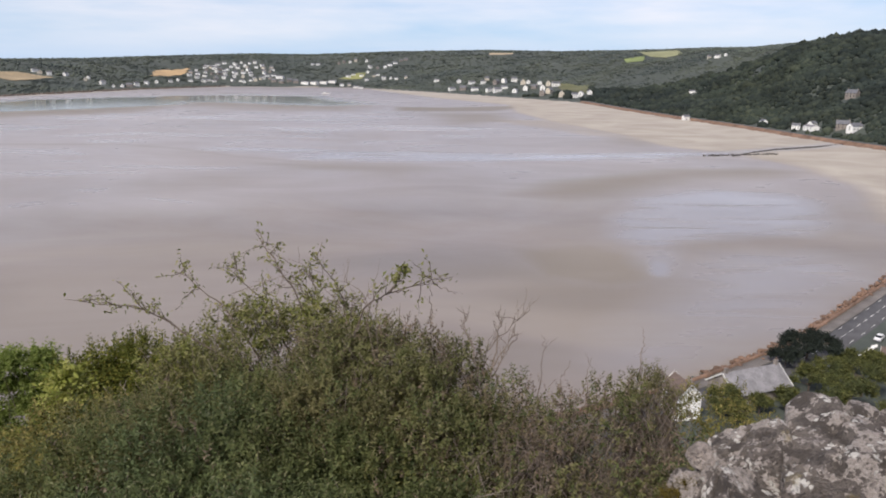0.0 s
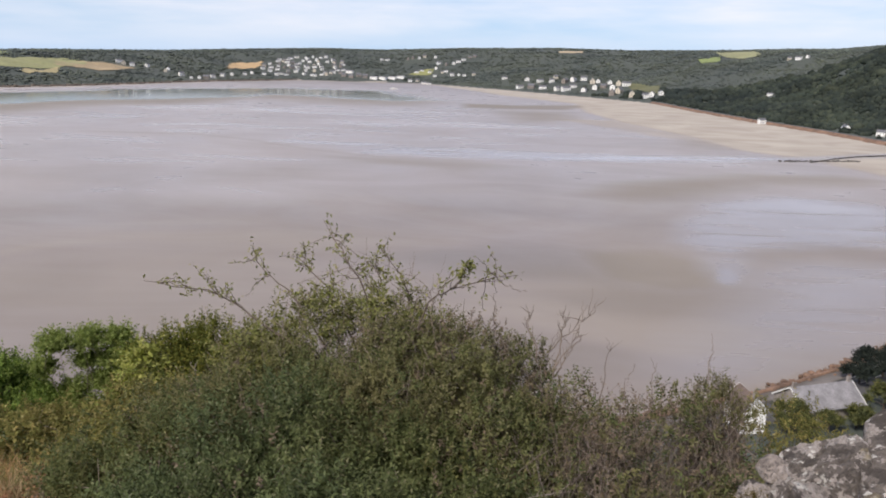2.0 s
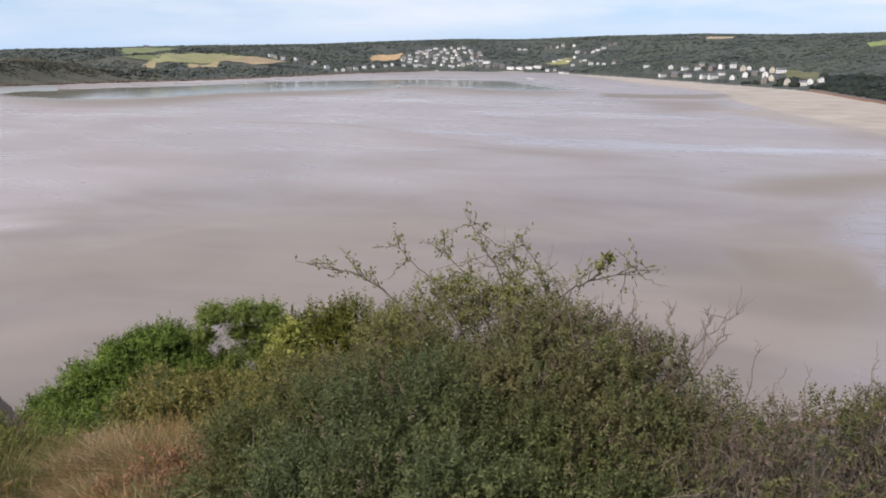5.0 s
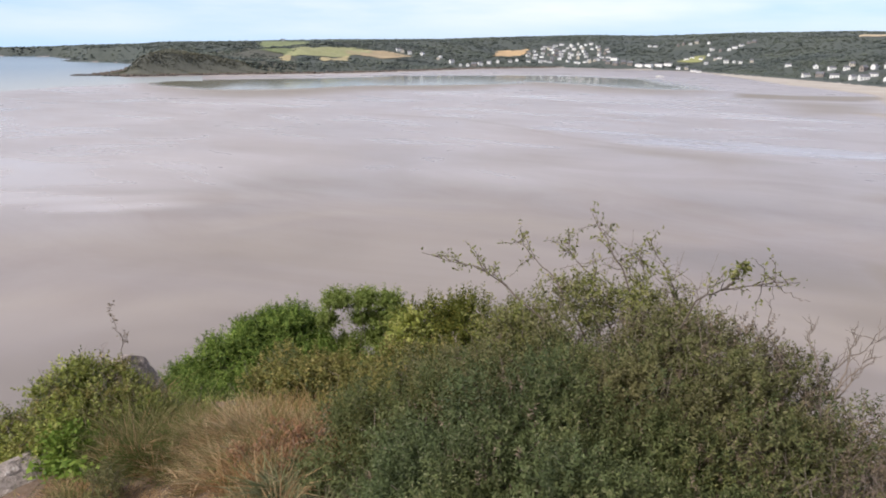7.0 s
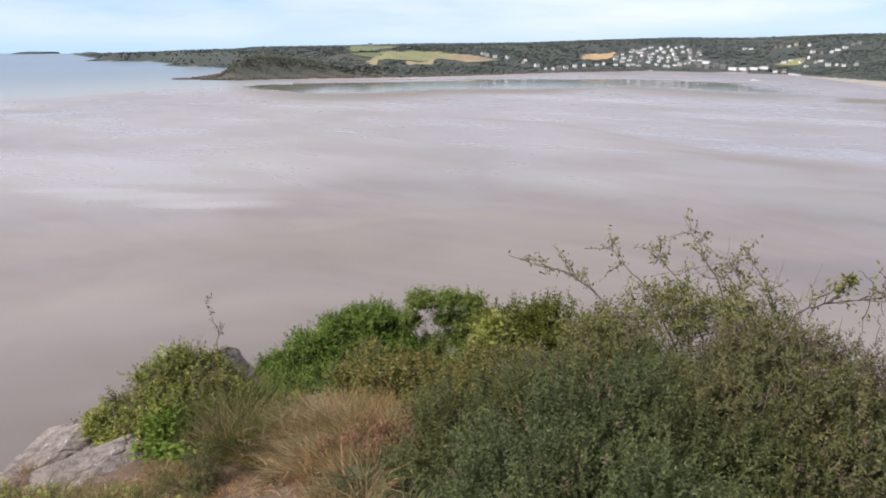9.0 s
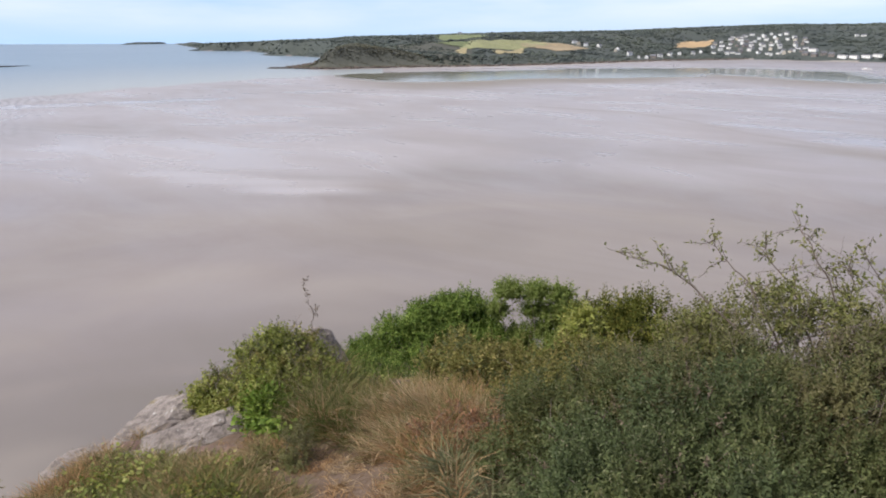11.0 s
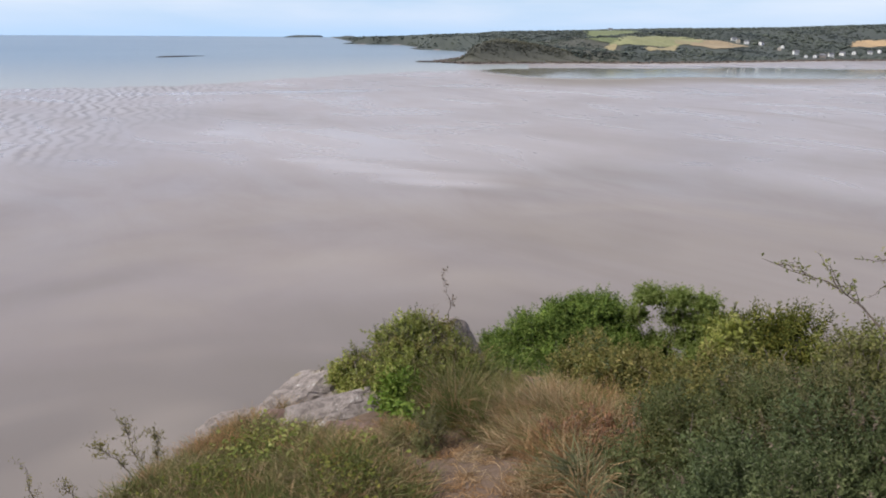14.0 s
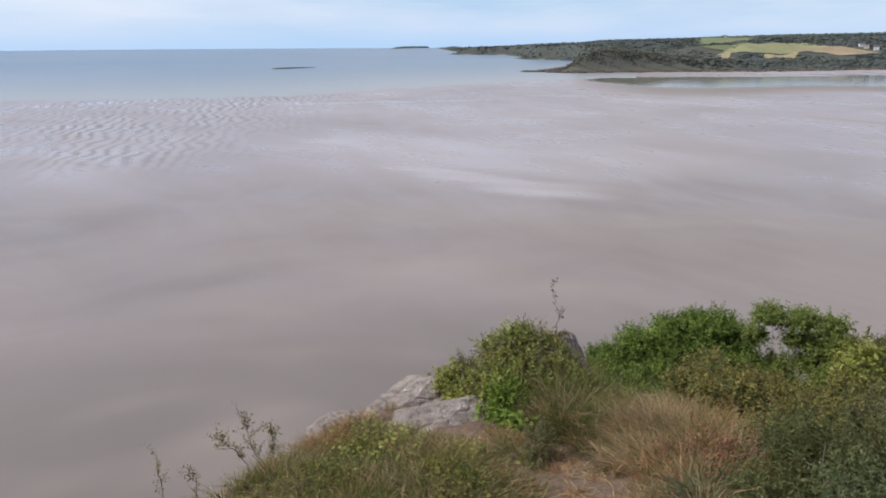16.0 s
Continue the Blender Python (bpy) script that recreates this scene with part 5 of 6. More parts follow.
def car(at, turn):
    root = thing("car", (*at, 0, 0, turn), "small white hatchback parked beside the coast road", "car")
    paint, black, lamp = plain("white_paint", (0.8, 0.8, 0.8), 0.3, 20, 0.03, bump=0), plain("tyre", (0.02, 0.02, 0.02), 0.9), plain("lamp_glass", (0.6, 0.6, 0.58), 0.1, bump=0)
    side = [(-2.0, 0.35), (2.0, 0.35), (2.05, 0.75), (1.1, 0.95), (-1.95, 1.0), (-2.05, 0.7)]
    glass = [(1.1, 0.95), (0.35, 1.42), (-1.35, 1.45), (-1.95, 1.0)]
    for nm, out, half, m in (("body", side, 0.85, paint), ("window", glass, 0.72, PANE)):
        bm = bmesh.new()
        a = [bm.verts.new((x, -half, z)) for x, z in out]
        b = [bm.verts.new((x, half, z)) for x, z in out]
        bm.faces.new(a)
        bm.faces.new(b[::-1])
        for i in range(len(out)):
            bm.faces.new((a[i], b[i], b[(i + 1) % len(out)], a[(i + 1) % len(out)]))
        part(nm, bm, m, root)
    bm = bmesh.new()
    bmesh.ops.create_cube(bm, size=1)
    bmesh.ops.scale(bm, vec=(1.6, 1.4, 0.05), verts=bm.verts)
    bmesh.ops.translate(bm, vec=(-0.5, 0, 1.46), verts=bm.verts)
    part("roof", bm, paint, root)
    for x in (-1.3, 1.3):
        for y in (-0.8, 0.8):
            bm = bmesh.new()
            bmesh.ops.create_cone(bm, cap_ends=True, segments=16, radius1=0.31, radius2=0.31, depth=0.2, matrix=pose(x, y, 0.31, 90, 0, 0))
            wheel = part("wheel", bm, black, root)
            bm = bmesh.new()
            bmesh.ops.create_cone(bm, cap_ends=True, segments=12, radius1=0.19, radius2=0.17, depth=0.22, matrix=pose(x, y, 0.31, 90, 0, 0))
            part("rim", bm, lamp, wheel)
    for y in (-0.6, 0.6):
        bm = bmesh.new()
        bmesh.ops.create_cube(bm, size=1, matrix=pose(2.02, y, 0.68) @ Matrix.Diagonal((0.1, 0.3, 0.14, 1)))
        part("headlight", bm, lamp, root)
    return root


car((119.5, 182.5, 3.2), 225)


def garden_wall():
    rng = np.random.default_rng(61)
    root = thing("garden_wall", (107.6, 170.5, 3.0), "low wall of white-painted stones beside the road", "wall")
    for k in range(14):
        bm = bmesh.new()
        bmesh.ops.create_icosphere(bm, subdivisions=1, radius=0.5)
        for q in bm.verts:
            q.co *= rng.uniform(0.8, 1.2)
        ob = part("stone", bm, RENDERED, root)
        ob.matrix_local = pose(k * 0.62 + rng.normal(0, 0.15), k * 0.55 + rng.normal(0, 0.15), 0.35, 0, 0, rng.uniform(0, 90))


garden_wall()


# ---- rocks on the cliff top ----
rock(71, "boulder", (1.13, 1.53, 73.725), (0.275, 0.20, 0.42), "big grey boulder spotted with pale lichen", turn=-24, detail=6, cuts=0, planes=(((0.14, 0.02, 0.98), 0.97), ((-0.3, -0.1, 0.95), 1.08), ((-0.05, -0.8, 0.6), 1.02), ((0.5, -0.7, 0.5), 1.05)), square=14.0)
rock(72, "boulder", (0.68, 1.48, 73.705), (0.19, 0.14, 0.34), "dark cracked boulder with white lichen patches", turn=-4, detail=6, cuts=0, planes=(((-0.75, -0.1, 0.66), 0.66), ((0.35, -0.2, 0.9), 0.84), ((0.0, -0.8, 0.6), 0.95)), square=9.0)
rock(73, "boulder", (0.805, 1.675, 73.76), (0.105, 0.09, 0.34), "slabby grey rock wedged between boulders", turn=-24, detail=6, cuts=0, planes=(((-0.19, -0.05, 0.98), 0.83), ((0.1, -0.6, 0.8), 1.05)), square=11.0)
rock(79, "boulder", (0.85, 1.47, 73.68), (0.15, 0.13, 0.31), "low grey boulder with pale lichen in a cleft", turn=-14, detail=6, cuts=2, planes=(((0.2, -0.5, 0.85), 0.85),), square=8.0)
rock(74, "stone", (0.665, 1.62, 74.045), (0.036, 0.035, 0.03), "small pinkish stone with moss at its foot", turn=10, cuts=10, mat=SLAB)
rock(68, "boulder", (0.625, 1.58, 73.87), (0.09, 0.09, 0.15), "low mossy rock at the foot of the boulders", turn=35, cuts=14)
rock(75, "rock_outcrop", (-4.44, 2.0, 72.30), (0.36, 0.30, 0.24), "pale weathered rock slab at the cliff edge", turn=62, detail=6, cuts=9, mat=SLAB, planes=(((-0.45, 0, 0.9), 0.62), ((0.3, -0.4, 0.87), 0.8)), square=5.0)
rock(76, "rock_outcrop", (-3.82, 1.98, 72.47), (0.40, 0.25, 0.22), "pale weathered rock with reddish broken face", turn=62, detail=6, cuts=9, mat=SLAB, planes=(((-0.35, -0.2, 0.92), 0.7), ((0.45, 0, 0.9), 0.8)), square=5.0)
rock(77, "rock_outcrop", (-4.02, 1.64, 72.40), (0.42, 0.15, 0.16), "low pale rock among grass", turn=58, detail=6, cuts=9, mat=SLAB, planes=(((-0.2, -0.3, 0.93), 0.7),), square=5.0)
rock(78, "rock_outcrop", (-4.62, 1.60, 72.22), (0.34, 0.14, 0.14), "small pale rock on the cliff edge", turn=65, cuts=12, mat=SLAB, planes=(((-0.25, 0, 0.97), 0.7),), square=4.0)
RED_STONE = plain("red_brown_stone", (0.19, 0.125, 0.10), 0.9, 25.0, 0.35, coarse=6.0, bump=0.6)
rock(63, "rock_outcrop", (-4.16, 1.80, 72.36), (0.30, 0.13, 0.13), "reddish broken stone between pale slabs", turn=60, cuts=14, mat=RED_STONE, square=4.0)
rock(62, "rock_outcrop", (-3.50, 1.80, 72.55), (0.28, 0.15, 0.12), "reddish-brown flat stone beside the trodden path", turn=50, cuts=14, mat=RED_STONE, square=5.0)
rock(79, "rock_outcrop", (-4.20, 3.18, 72.50), (0.32, 0.24, 0.29), "grey rock rising behind the brambles", turn=50, cuts=18, mat=SLAB)


# ---- thicket before the eye ----
def at_foot(blobs, foot):
    return [((c[0] - foot[0], c[1] - foot[1], c[2] - foot[2]), r) for c, r in blobs]


foot = (-0.5, 2.4, foot_z(-0.5, 2.4))
shrub(1, "thicket", foot, at_foot([((-0.8, 2.62, 72.84), (0.92, 0.72, 0.72)), ((-0.5, 2.05, 72.95), (0.95, 0.6, 0.6)), ((-1.4, 2.75, 72.7), (0.72, 0.7, 0.62)), ((0.25, 1.95, 72.9), (0.6, 0.5, 0.52)), ((0.72, 2.02, 72.78), (0.45, 0.38, 0.56))], foot),
      "dense blue-green small-leaved thicket on the cliff top", "shrub", 250000, 0.0215, SHRUB, 0.3, 0.42, lift=0.7, stems=330, stem_mat=DEAD, more=(("withered_foliage", BROWN_LEAF, 7000, 0.018, 0.2),), clump=0.14, reach=1.08, thick=0.0045)
foot = (-0.6, 3.0, foot_z(-0.6, 3.0))
shrub(5, "thicket", foot, at_foot([((-0.45, 3.02, 73.1), (0.64, 0.46, 0.55)), ((-0.1, 2.87, 72.9), (0.6, 0.58, 0.72)), ((-0.95, 3.0, 72.98), (0.66, 0.5, 0.6)), ((-1.5, 3.1, 72.72), (0.55, 0.45, 0.56))], foot),
      "olive-brown fine-leaved scrub along the thicket's crest", "shrub", 125000, 0.0185, OLIVE_LEAF, 0.3, 0.38, lift=0.9, stems=380, stem_mat=DEAD, more=(("withered_foliage", BROWN_LEAF, 5000, 0.017, 0.2), ("green_foliage", SHRUB, 46000, 0.02, 0.25)), clump=0.12, reach=1.12, thick=0.0032, crook=0.22)
foot = (-0.15, 3.05, foot_z(-0.15, 3.05))
shrub(17, "withered_shrub", foot, at_foot([((-0.22, 3.15, 73.55), (0.26, 0.2, 0.22)), ((0.02, 3.1, 73.45), (0.24, 0.2, 0.22)), ((-0.5, 3.2, 73.58), (0.2, 0.2, 0.16))], foot), "grey-brown half-withered shrub on the crest of the thicket", "shrub", 3500, 0.018, BROWN_LEAF, 0.5, stems=200, stem_mat=DEAD, core=False, more=(("green_foliage", OLIVE_LEAF, 10000, 0.019, 0.4),), clump=0.1, reach=1.12, thick=0.003, crook=0.25)
foot = (0.6, 2.6, foot_z(0.6, 2.6))
brush = shrub(6, "brushwood", foot, at_foot([((0.3, 2.75, 72.8), (0.55, 0.6, 0.74)), ((0.7, 2.7, 72.78), (0.5, 0.55, 0.83)), ((1.05, 2.5, 72.7), (0.45, 0.5, 0.74))], foot),
      "half-dead brown brushwood with sparse olive leaves", "shrub", 30000, 0.015, BROWN_LEAF, 0.3, stems=260, stem_mat=GREY_TWIG, more=(("green_foliage", OLIVE_LEAF, 26000, 0.017, 0.25), ("fresh_foliage", SHRUB, 14000, 0.018, 0.25)), clump=0.11, reach=1.0, thick=0.0026, crook=0.3)


BLEACHED = plain("bleached_stalk", (0.31, 0.262, 0.225), 0.9, 60, 0.25)


def wands(seed, name, root, base, tops, n, length, mat, radius=0.0015, fan=0.45, lean=(0, 0)):
    """Fine twigs that fan upwards out of a shrub, forked near their ends; tops: (x, y, z, spread x, spread y, spread z)."""
    rng = np.random.default_rng(seed)
    paths = []
    for _ in range(n):
        x, y, z, sx, sy, sz = tops[rng.integers(0, len(tops))]
        p = np.array([x + rng.normal(0, sx), y + rng.normal(0, sy), z + rng.normal(0, sz)])
        d = unit(np.array([rng.normal(lean[0], fan), rng.normal(lean[1], fan), 1.0]))
        turn = np.array([rng.normal(0, 0.35), rng.normal(0, 0.35), rng.normal(-0.1, 0.2)])
        ln = length * rng.uniform(0.5, 1.3)
        t = np.linspace(0, 1, 7)[:, None]
        q = p + d * ln * (t - 0.6) + turn * ln * 0.5 * t * t
        paths.append(np.concatenate([q - base, radius * (1 - 0.65 * t)], 1))
        for k in (3, 4, 5):
            if rng.random() < 0.6:
                e = q[k] + unit(d + rng.normal(0, 0.6, 3)) * ln * rng.uniform(0.12, 0.3)
                tt = np.linspace(0, 1, 3)[:, None]
                paths.append(np.concatenate([q[k] + (e - q[k]) * tt - base, radius * 0.6 * (1 - 0.6 * tt)], 1))
    v, f = tubes(paths, 3)
    return tagged(fast(name, v, f, mat, root), kind="stuff")


wands(66, "twig_tangle", brush, np.array(foot), [(0.25, 2.6, 73.42, 0.14, 0.12, 0.06), (0.45, 2.65, 73.48, 0.14, 0.12, 0.06), (0.65, 2.7, 73.5, 0.14, 0.12, 0.06), (0.85, 2.65, 73.42, 0.12, 0.12, 0.06), (0.5, 2.35, 73.3, 0.2, 0.1, 0.06)], 520, 0.2, GREY_TWIG)
wands(65, "stalk_tangle", brush, np.array(foot), [(0.25, 2.38, 73.36, 0.12, 0.08, 0.05), (0.5, 2.36, 73.32, 0.12, 0.08, 0.05), (0.7, 2.36, 73.28, 0.12, 0.08, 0.05)], 130, 0.28, BLEACHED, 0.0018, 0.7, (0.5, 0))
foot = (1.15, 2.35, foot_z(1.15, 2.35))
shrub(7, "thicket", foot, at_foot([((0.9, 1.95, 73.0), (0.3, 0.3, 0.42)), ((1.4, 2.5, 72.75), (0.5, 0.4, 0.6)), ((0.68, 1.9, 72.95), (0.3, 0.3, 0.5))], foot),
      "low green small-leaved shrub beside the boulders", "shrub", 34000, 0.019, SHRUB, 0.3, stems=120, stem_mat=DEAD, clump=0.1, reach=1.1, thick=0.004)
foot = (0.98, 3.05, foot_z(0.98, 3.05))
shrub(8, "twiggy_shrub", foot, at_foot([((0.95, 3.0, 73.58), (0.11, 0.11, 0.11)), ((0.87, 2.98, 73.5), (0.08, 0.09, 0.09)), ((1.03, 2.96, 73.5), (0.09, 0.09, 0.09))], foot), "thin twiggy shrub with small olive leaves", "shrub", 3000, 0.014, OLIVE_LEAF, 0.8, stems=110, stem_mat=DEAD, core=False)
foot = (2.3, 5.4, foot_z(2.3, 5.4))
shrub(9, "gorse_bush", foot, at_foot([((1.86, 4.75, 72.32), (0.18, 0.2, 0.42)), ((2.15, 4.7, 72.15), (0.3, 0.3, 0.5)), ((1.5, 4.8, 71.8), (0.4, 0.3, 0.45)), ((2.6, 4.6, 71.95), (0.4, 0.4, 0.5))], foot), "olive gorse bush with yellowing tips on the slope", "bush", 11000, 0.024, BRAMBLE_LEAF, 0.45, stems=80, core=False, clump=0.12)


def sprays(seed, name, foot, branches, label, leaf_mat, leaf=0.035, per=26, wood=BARK, radius=0.007, side=4, category="shrub", rise=0.9):
    """Long arching branches that stand clear of a bush, with side twigs and leaves along their outer part."""
    rng = np.random.default_rng(seed)
    root = thing(name, foot, label, category)
    base = np.array(foot[:3])
    for line in branches:
        p = np.array(line, float) - base
        t = np.linspace(0, 1, len(p))
        tt = np.linspace(0, 1, 14)
        q = np.stack([np.interp(tt, t, p[:, k]) for k in range(3)], 1) + rng.normal(0, 0.006, (14, 3))
        v, f = tubes([np.concatenate([q, (radius * (1 - 0.75 * tt))[:, None]], 1)], 5)
        fast("branch", v, f, wood, root)
        twigs, lp, lw = [], [], []
        span = np.linalg.norm(p[-1] - p[0])
        for _ in range(side):
            k = rng.integers(4, 13)
            end = q[k] + unit(rng.normal(0, 1, 3) + np.array([0, 0, rise]) + unit(p[-1] - p[0])) * span * rng.uniform(0.08, 0.22)
            tw = bend(rng, q[k], end, 6, 0.1, radius * 0.45, radius * 0.15)
            twigs.append(tw)
            for u in tw[2:]:
                for _ in range(max(1, per // 9)):
                    lp.append(u[:3] + rng.normal(0, 0.008, 3))
                    lw.append(unit(rng.normal(0, 1, 3) + np.array([0, 0, 0.3])))
        if twigs:
            v, f = tubes(twigs, 4)
            tagged(fast("twig", v, f, wood, root), kind="stuff")
        for _ in range(per):
            k = rng.integers(5, 14)
            lp.append(q[k] + rng.normal(0, 0.012, 3))
            lw.append(unit(rng.normal(0, 1, 3) + np.array([0, 0, 0.2])))
        if leaf_mat is not None and lp:
            lp, lw = np.array(lp), np.array(lw)
            v, f = leaf_mesh(lp, lw, unit(rng.normal(0, 0.5, lp.shape) + np.array([0, 0, 1.0])), leaf * rng.uniform(0.6, 1.3, len(lp)), 0.5)
            tagged(fast("leafage", v, f, leaf_mat, root), kind="stuff")
    return root


BRIAR = [[(-0.64, 3.44, 73.50), (-0.77, 3.59, 73.81), (-0.90, 3.74, 73.93), (-1.0, 3.9, 73.97), (-1.10, 4.05, 74.05)],
         [(-0.9, 3.25, 73.50), (-1.25, 3.26, 73.71), (-1.38, 3.3, 73.78), (-1.52, 3.34, 73.82), (-1.67, 3.37, 73.82), (-1.87, 3.36, 73.85)],
         [(-0.9, 3.36, 73.50), (-1.11, 3.48, 73.76), (-1.29, 3.58, 73.86), (-1.44, 3.68, 73.92)],
         [(-0.76, 3.42, 73.50), (-0.94, 3.58, 73.77), (-1.10, 3.74, 73.84), (-1.19, 3.92, 73.87)],
         [(-0.52, 3.36, 73.50), (-0.51, 3.5, 73.80), (-0.59, 3.62, 73.90), (-0.71, 3.73, 73.98)],
         [(-0.50, 3.25, 73.50), (-0.37, 3.35, 73.85), (-0.27, 3.44, 73.87), (-0.13, 3.52, 73.90), (0.05, 3.6, 73.92)],
         [(-0.27, 3.44, 73.87), (-0.23, 3.52, 73.92), (-0.20, 3.59, 73.99)],
         [(-0.70, 3.43, 73.50), (-0.69, 3.69, 73.77), (-0.77, 3.92, 73.89)],
         [(-0.85, 3.4, 73.50), (-0.95, 3.6, 73.70), (-0.98, 3.75, 73.83)],
         [(-0.62, 3.4, 73.50), (-0.68, 3.6, 73.73), (-0.85, 3.85, 73.85)]]
sprays(80, "dog_rose", (-0.8, 3.4, foot_z(-0.8, 3.4)), BRIAR, "tall dog rose with arching thorny branches and yellowish leaves", SPRIG, 0.025, 20, BARK, 0.0055, 15, rise=0.2)
foot = (-0.85, 3.4, foot_z(-0.85, 3.4))
shrub(14, "dog_rose", foot, at_foot([((-1.0, 3.45, 73.6), (0.2, 0.2, 0.15)), ((-0.7, 3.5, 73.61), (0.22, 0.18, 0.15)), ((-1.25, 3.3, 73.47), (0.2, 0.2, 0.16)), ((-0.45, 3.5, 73.57), (0.2, 0.18, 0.15))], foot),
      "leafy yellow-green rose bush behind the thicket", "shrub", 6200, 0.022, SPRIG, 0.7, 0.5, stems=170, stem_mat=DEAD, core=False, more=(("olive_foliage", OLIVE_LEAF, 3500, 0.02, 0.5),), clump=0.09, reach=1.12, thick=0.0032)
sprays(81, "dog_rose", (-0.8, 3.3, foot_z(-0.8, 3.3)), [[(-0.11, 3.5, 73.96), (-0.01, 3.55, 73.87), (0.10, 3.6, 73.82)], [(-0.05, 3.5, 73.6), (-0.06, 3.52, 73.8), (-0.07, 3.52, 73.93)]], "bare hanging rose twig", None, wood=DEAD, radius=0.003, side=1)
rng_d = np.random.default_rng(82)
BARE = [[(-0.68 + rng_d.normal(0, 0.2), 3.4 + rng_d.normal(0, 0.15), 73.5), (-0.68 + rng_d.normal(0, 0.24), 3.6, 73.75 + rng_d.uniform(-0.05, 0.08)), (-0.68 + rng_d.normal(0, 0.28), 3.75, 73.88 + rng_d.uniform(-0.08, 0.1))] for _ in range(9)]
sprays(83, "blackthorn", (-0.7, 3.4, foot_z(-0.7, 3.4)), BARE, "bare grey blackthorn twigs standing out of the thicket", None, wood=DEAD, radius=0.0028, side=7)
sprays(84, "dead_shrub", (0.2, 3.1, foot_z(0.2, 3.1)), [[(0.13, 3.1, 73.3), (0.2, 3.14, 73.66), (0.26, 3.19, 73.73), (0.33, 3.23, 73.79), (0.42, 3.27, 73.85)], [(0.18, 3.09, 73.5), (0.14, 3.16, 73.71), (0.11, 3.23, 73.76), (0.12, 3.3, 73.83)],
       [(0.23, 3.09, 73.6), (0.28, 3.19, 73.78), (0.27, 3.29, 73.84)], [(0.17, 3.1, 73.5), (0.27, 3.19, 73.65), (0.38, 3.28, 73.7)], [(0.2, 3.1, 73.5), (0.3, 3.16, 73.68), (0.36, 3.2, 73.8)]], "dead bare shrub with curled grey twigs", None, wood=DEAD, radius=0.0048, side=13)
sprays(85, "dry_stalk", (0.9, 2.97, foot_z(0.9, 2.97)), [[(0.9, 2.97, 73.5), (0.93, 3.06, 73.73), (0.95, 3.16, 73.81)], [(0.45, 3.07, 73.4), (0.49, 3.16, 73.69), (0.49, 3.26, 73.73)], [(0.66, 3.0, 73.4), (0.68, 3.05, 73.62), (0.7, 3.1, 73.68)], [(0.55, 3.0, 73.4), (0.56, 3.05, 73.6), (0.6, 3.1, 73.66)]], "thin dry stalks rising from the brushwood", None, wood=DEAD, radius=0.003, side=2)
sprays(86, "dry_stalk", (-4.12, 3.09, 72.75), [[(-4.12, 3.09, 72.75), (-4.11, 3.10, 72.95), (-4.13, 3.08, 73.09), (-4.14, 3.05, 73.2)]], "single tall dry seed stalk beside the rock", BROWN_LEAF, 0.022, 26, DEAD, 0.004, 3)
sprays(87, "hawthorn_sapling", (-4.16, 0.79, 72.2), [[(-4.16, 0.79, 72.2), (-4.17, 0.75, 72.48), (-4.18, 0.72, 72.65), (-4.18, 0.70, 72.79)], [(-4.17, 0.76, 72.3), (-4.2, 0.64, 72.54), (-4.22, 0.52, 72.67)], [(-4.16, 0.78, 72.3), (-4.12, 0.86, 72.55), (-4.12, 0.84, 72.7)]], "small hawthorn sapling with yellowing leaves on the edge", BRAMBLE_LEAF, 0.0145, 28, BARK, 0.0032, 26)
sprays(88, "hawthorn_sapling", (-4.12, 0.2, 72.25), [[(-4.12, 0.18, 72.25), (-4.12, 0.18, 72.55), (-4.12, 0.17, 72.74)], [(-4.10, 0.37, 72.25), (-4.1, 0.36, 72.5), (-4.11, 0.31, 72.59)]], "thin leafy sapling on the cliff edge", BRAMBLE_LEAF, 0.015, 26, BARK, 0.0028, 10)

# ---- bushes down the slope ----
foot = (-4.3, 4.7, foot_z(-4.3, 4.7))
shrub(2, "evergreen_bush", foot, at_foot([((-4.22, 5.1, 72.17), (0.24, 0.26, 0.27)), ((-4.62, 4.75, 71.93), (0.3, 0.3, 0.29)), ((-4.42, 4.92, 72.06), (0.26, 0.28, 0.26)), ((-4.8, 4.4, 71.66), (0.32, 0.35, 0.34)), ((-4.02, 5.0, 72.0), (0.24, 0.28, 0.26)), ((-3.85, 4.9, 71.8), (0.24, 0.28, 0.26)), ((-4.3, 4.5, 71.6), (0.45, 0.4, 0.36)), ((-4.15, 4.15, 71.6), (0.4, 0.4, 0.4)), ((-4.62, 4.1, 71.62), (0.36, 0.34, 0.42)), ((-4.35, 3.9, 71.75), (0.3, 0.3, 0.36))], foot),
      "rounded fresh-green glossy bush on the slope", "bush", 105000, 0.031, GLOSSY, 0.25, 0.5, clump=0.14)
foot = (-3.4, 5.1, foot_z(-3.4, 5.1))
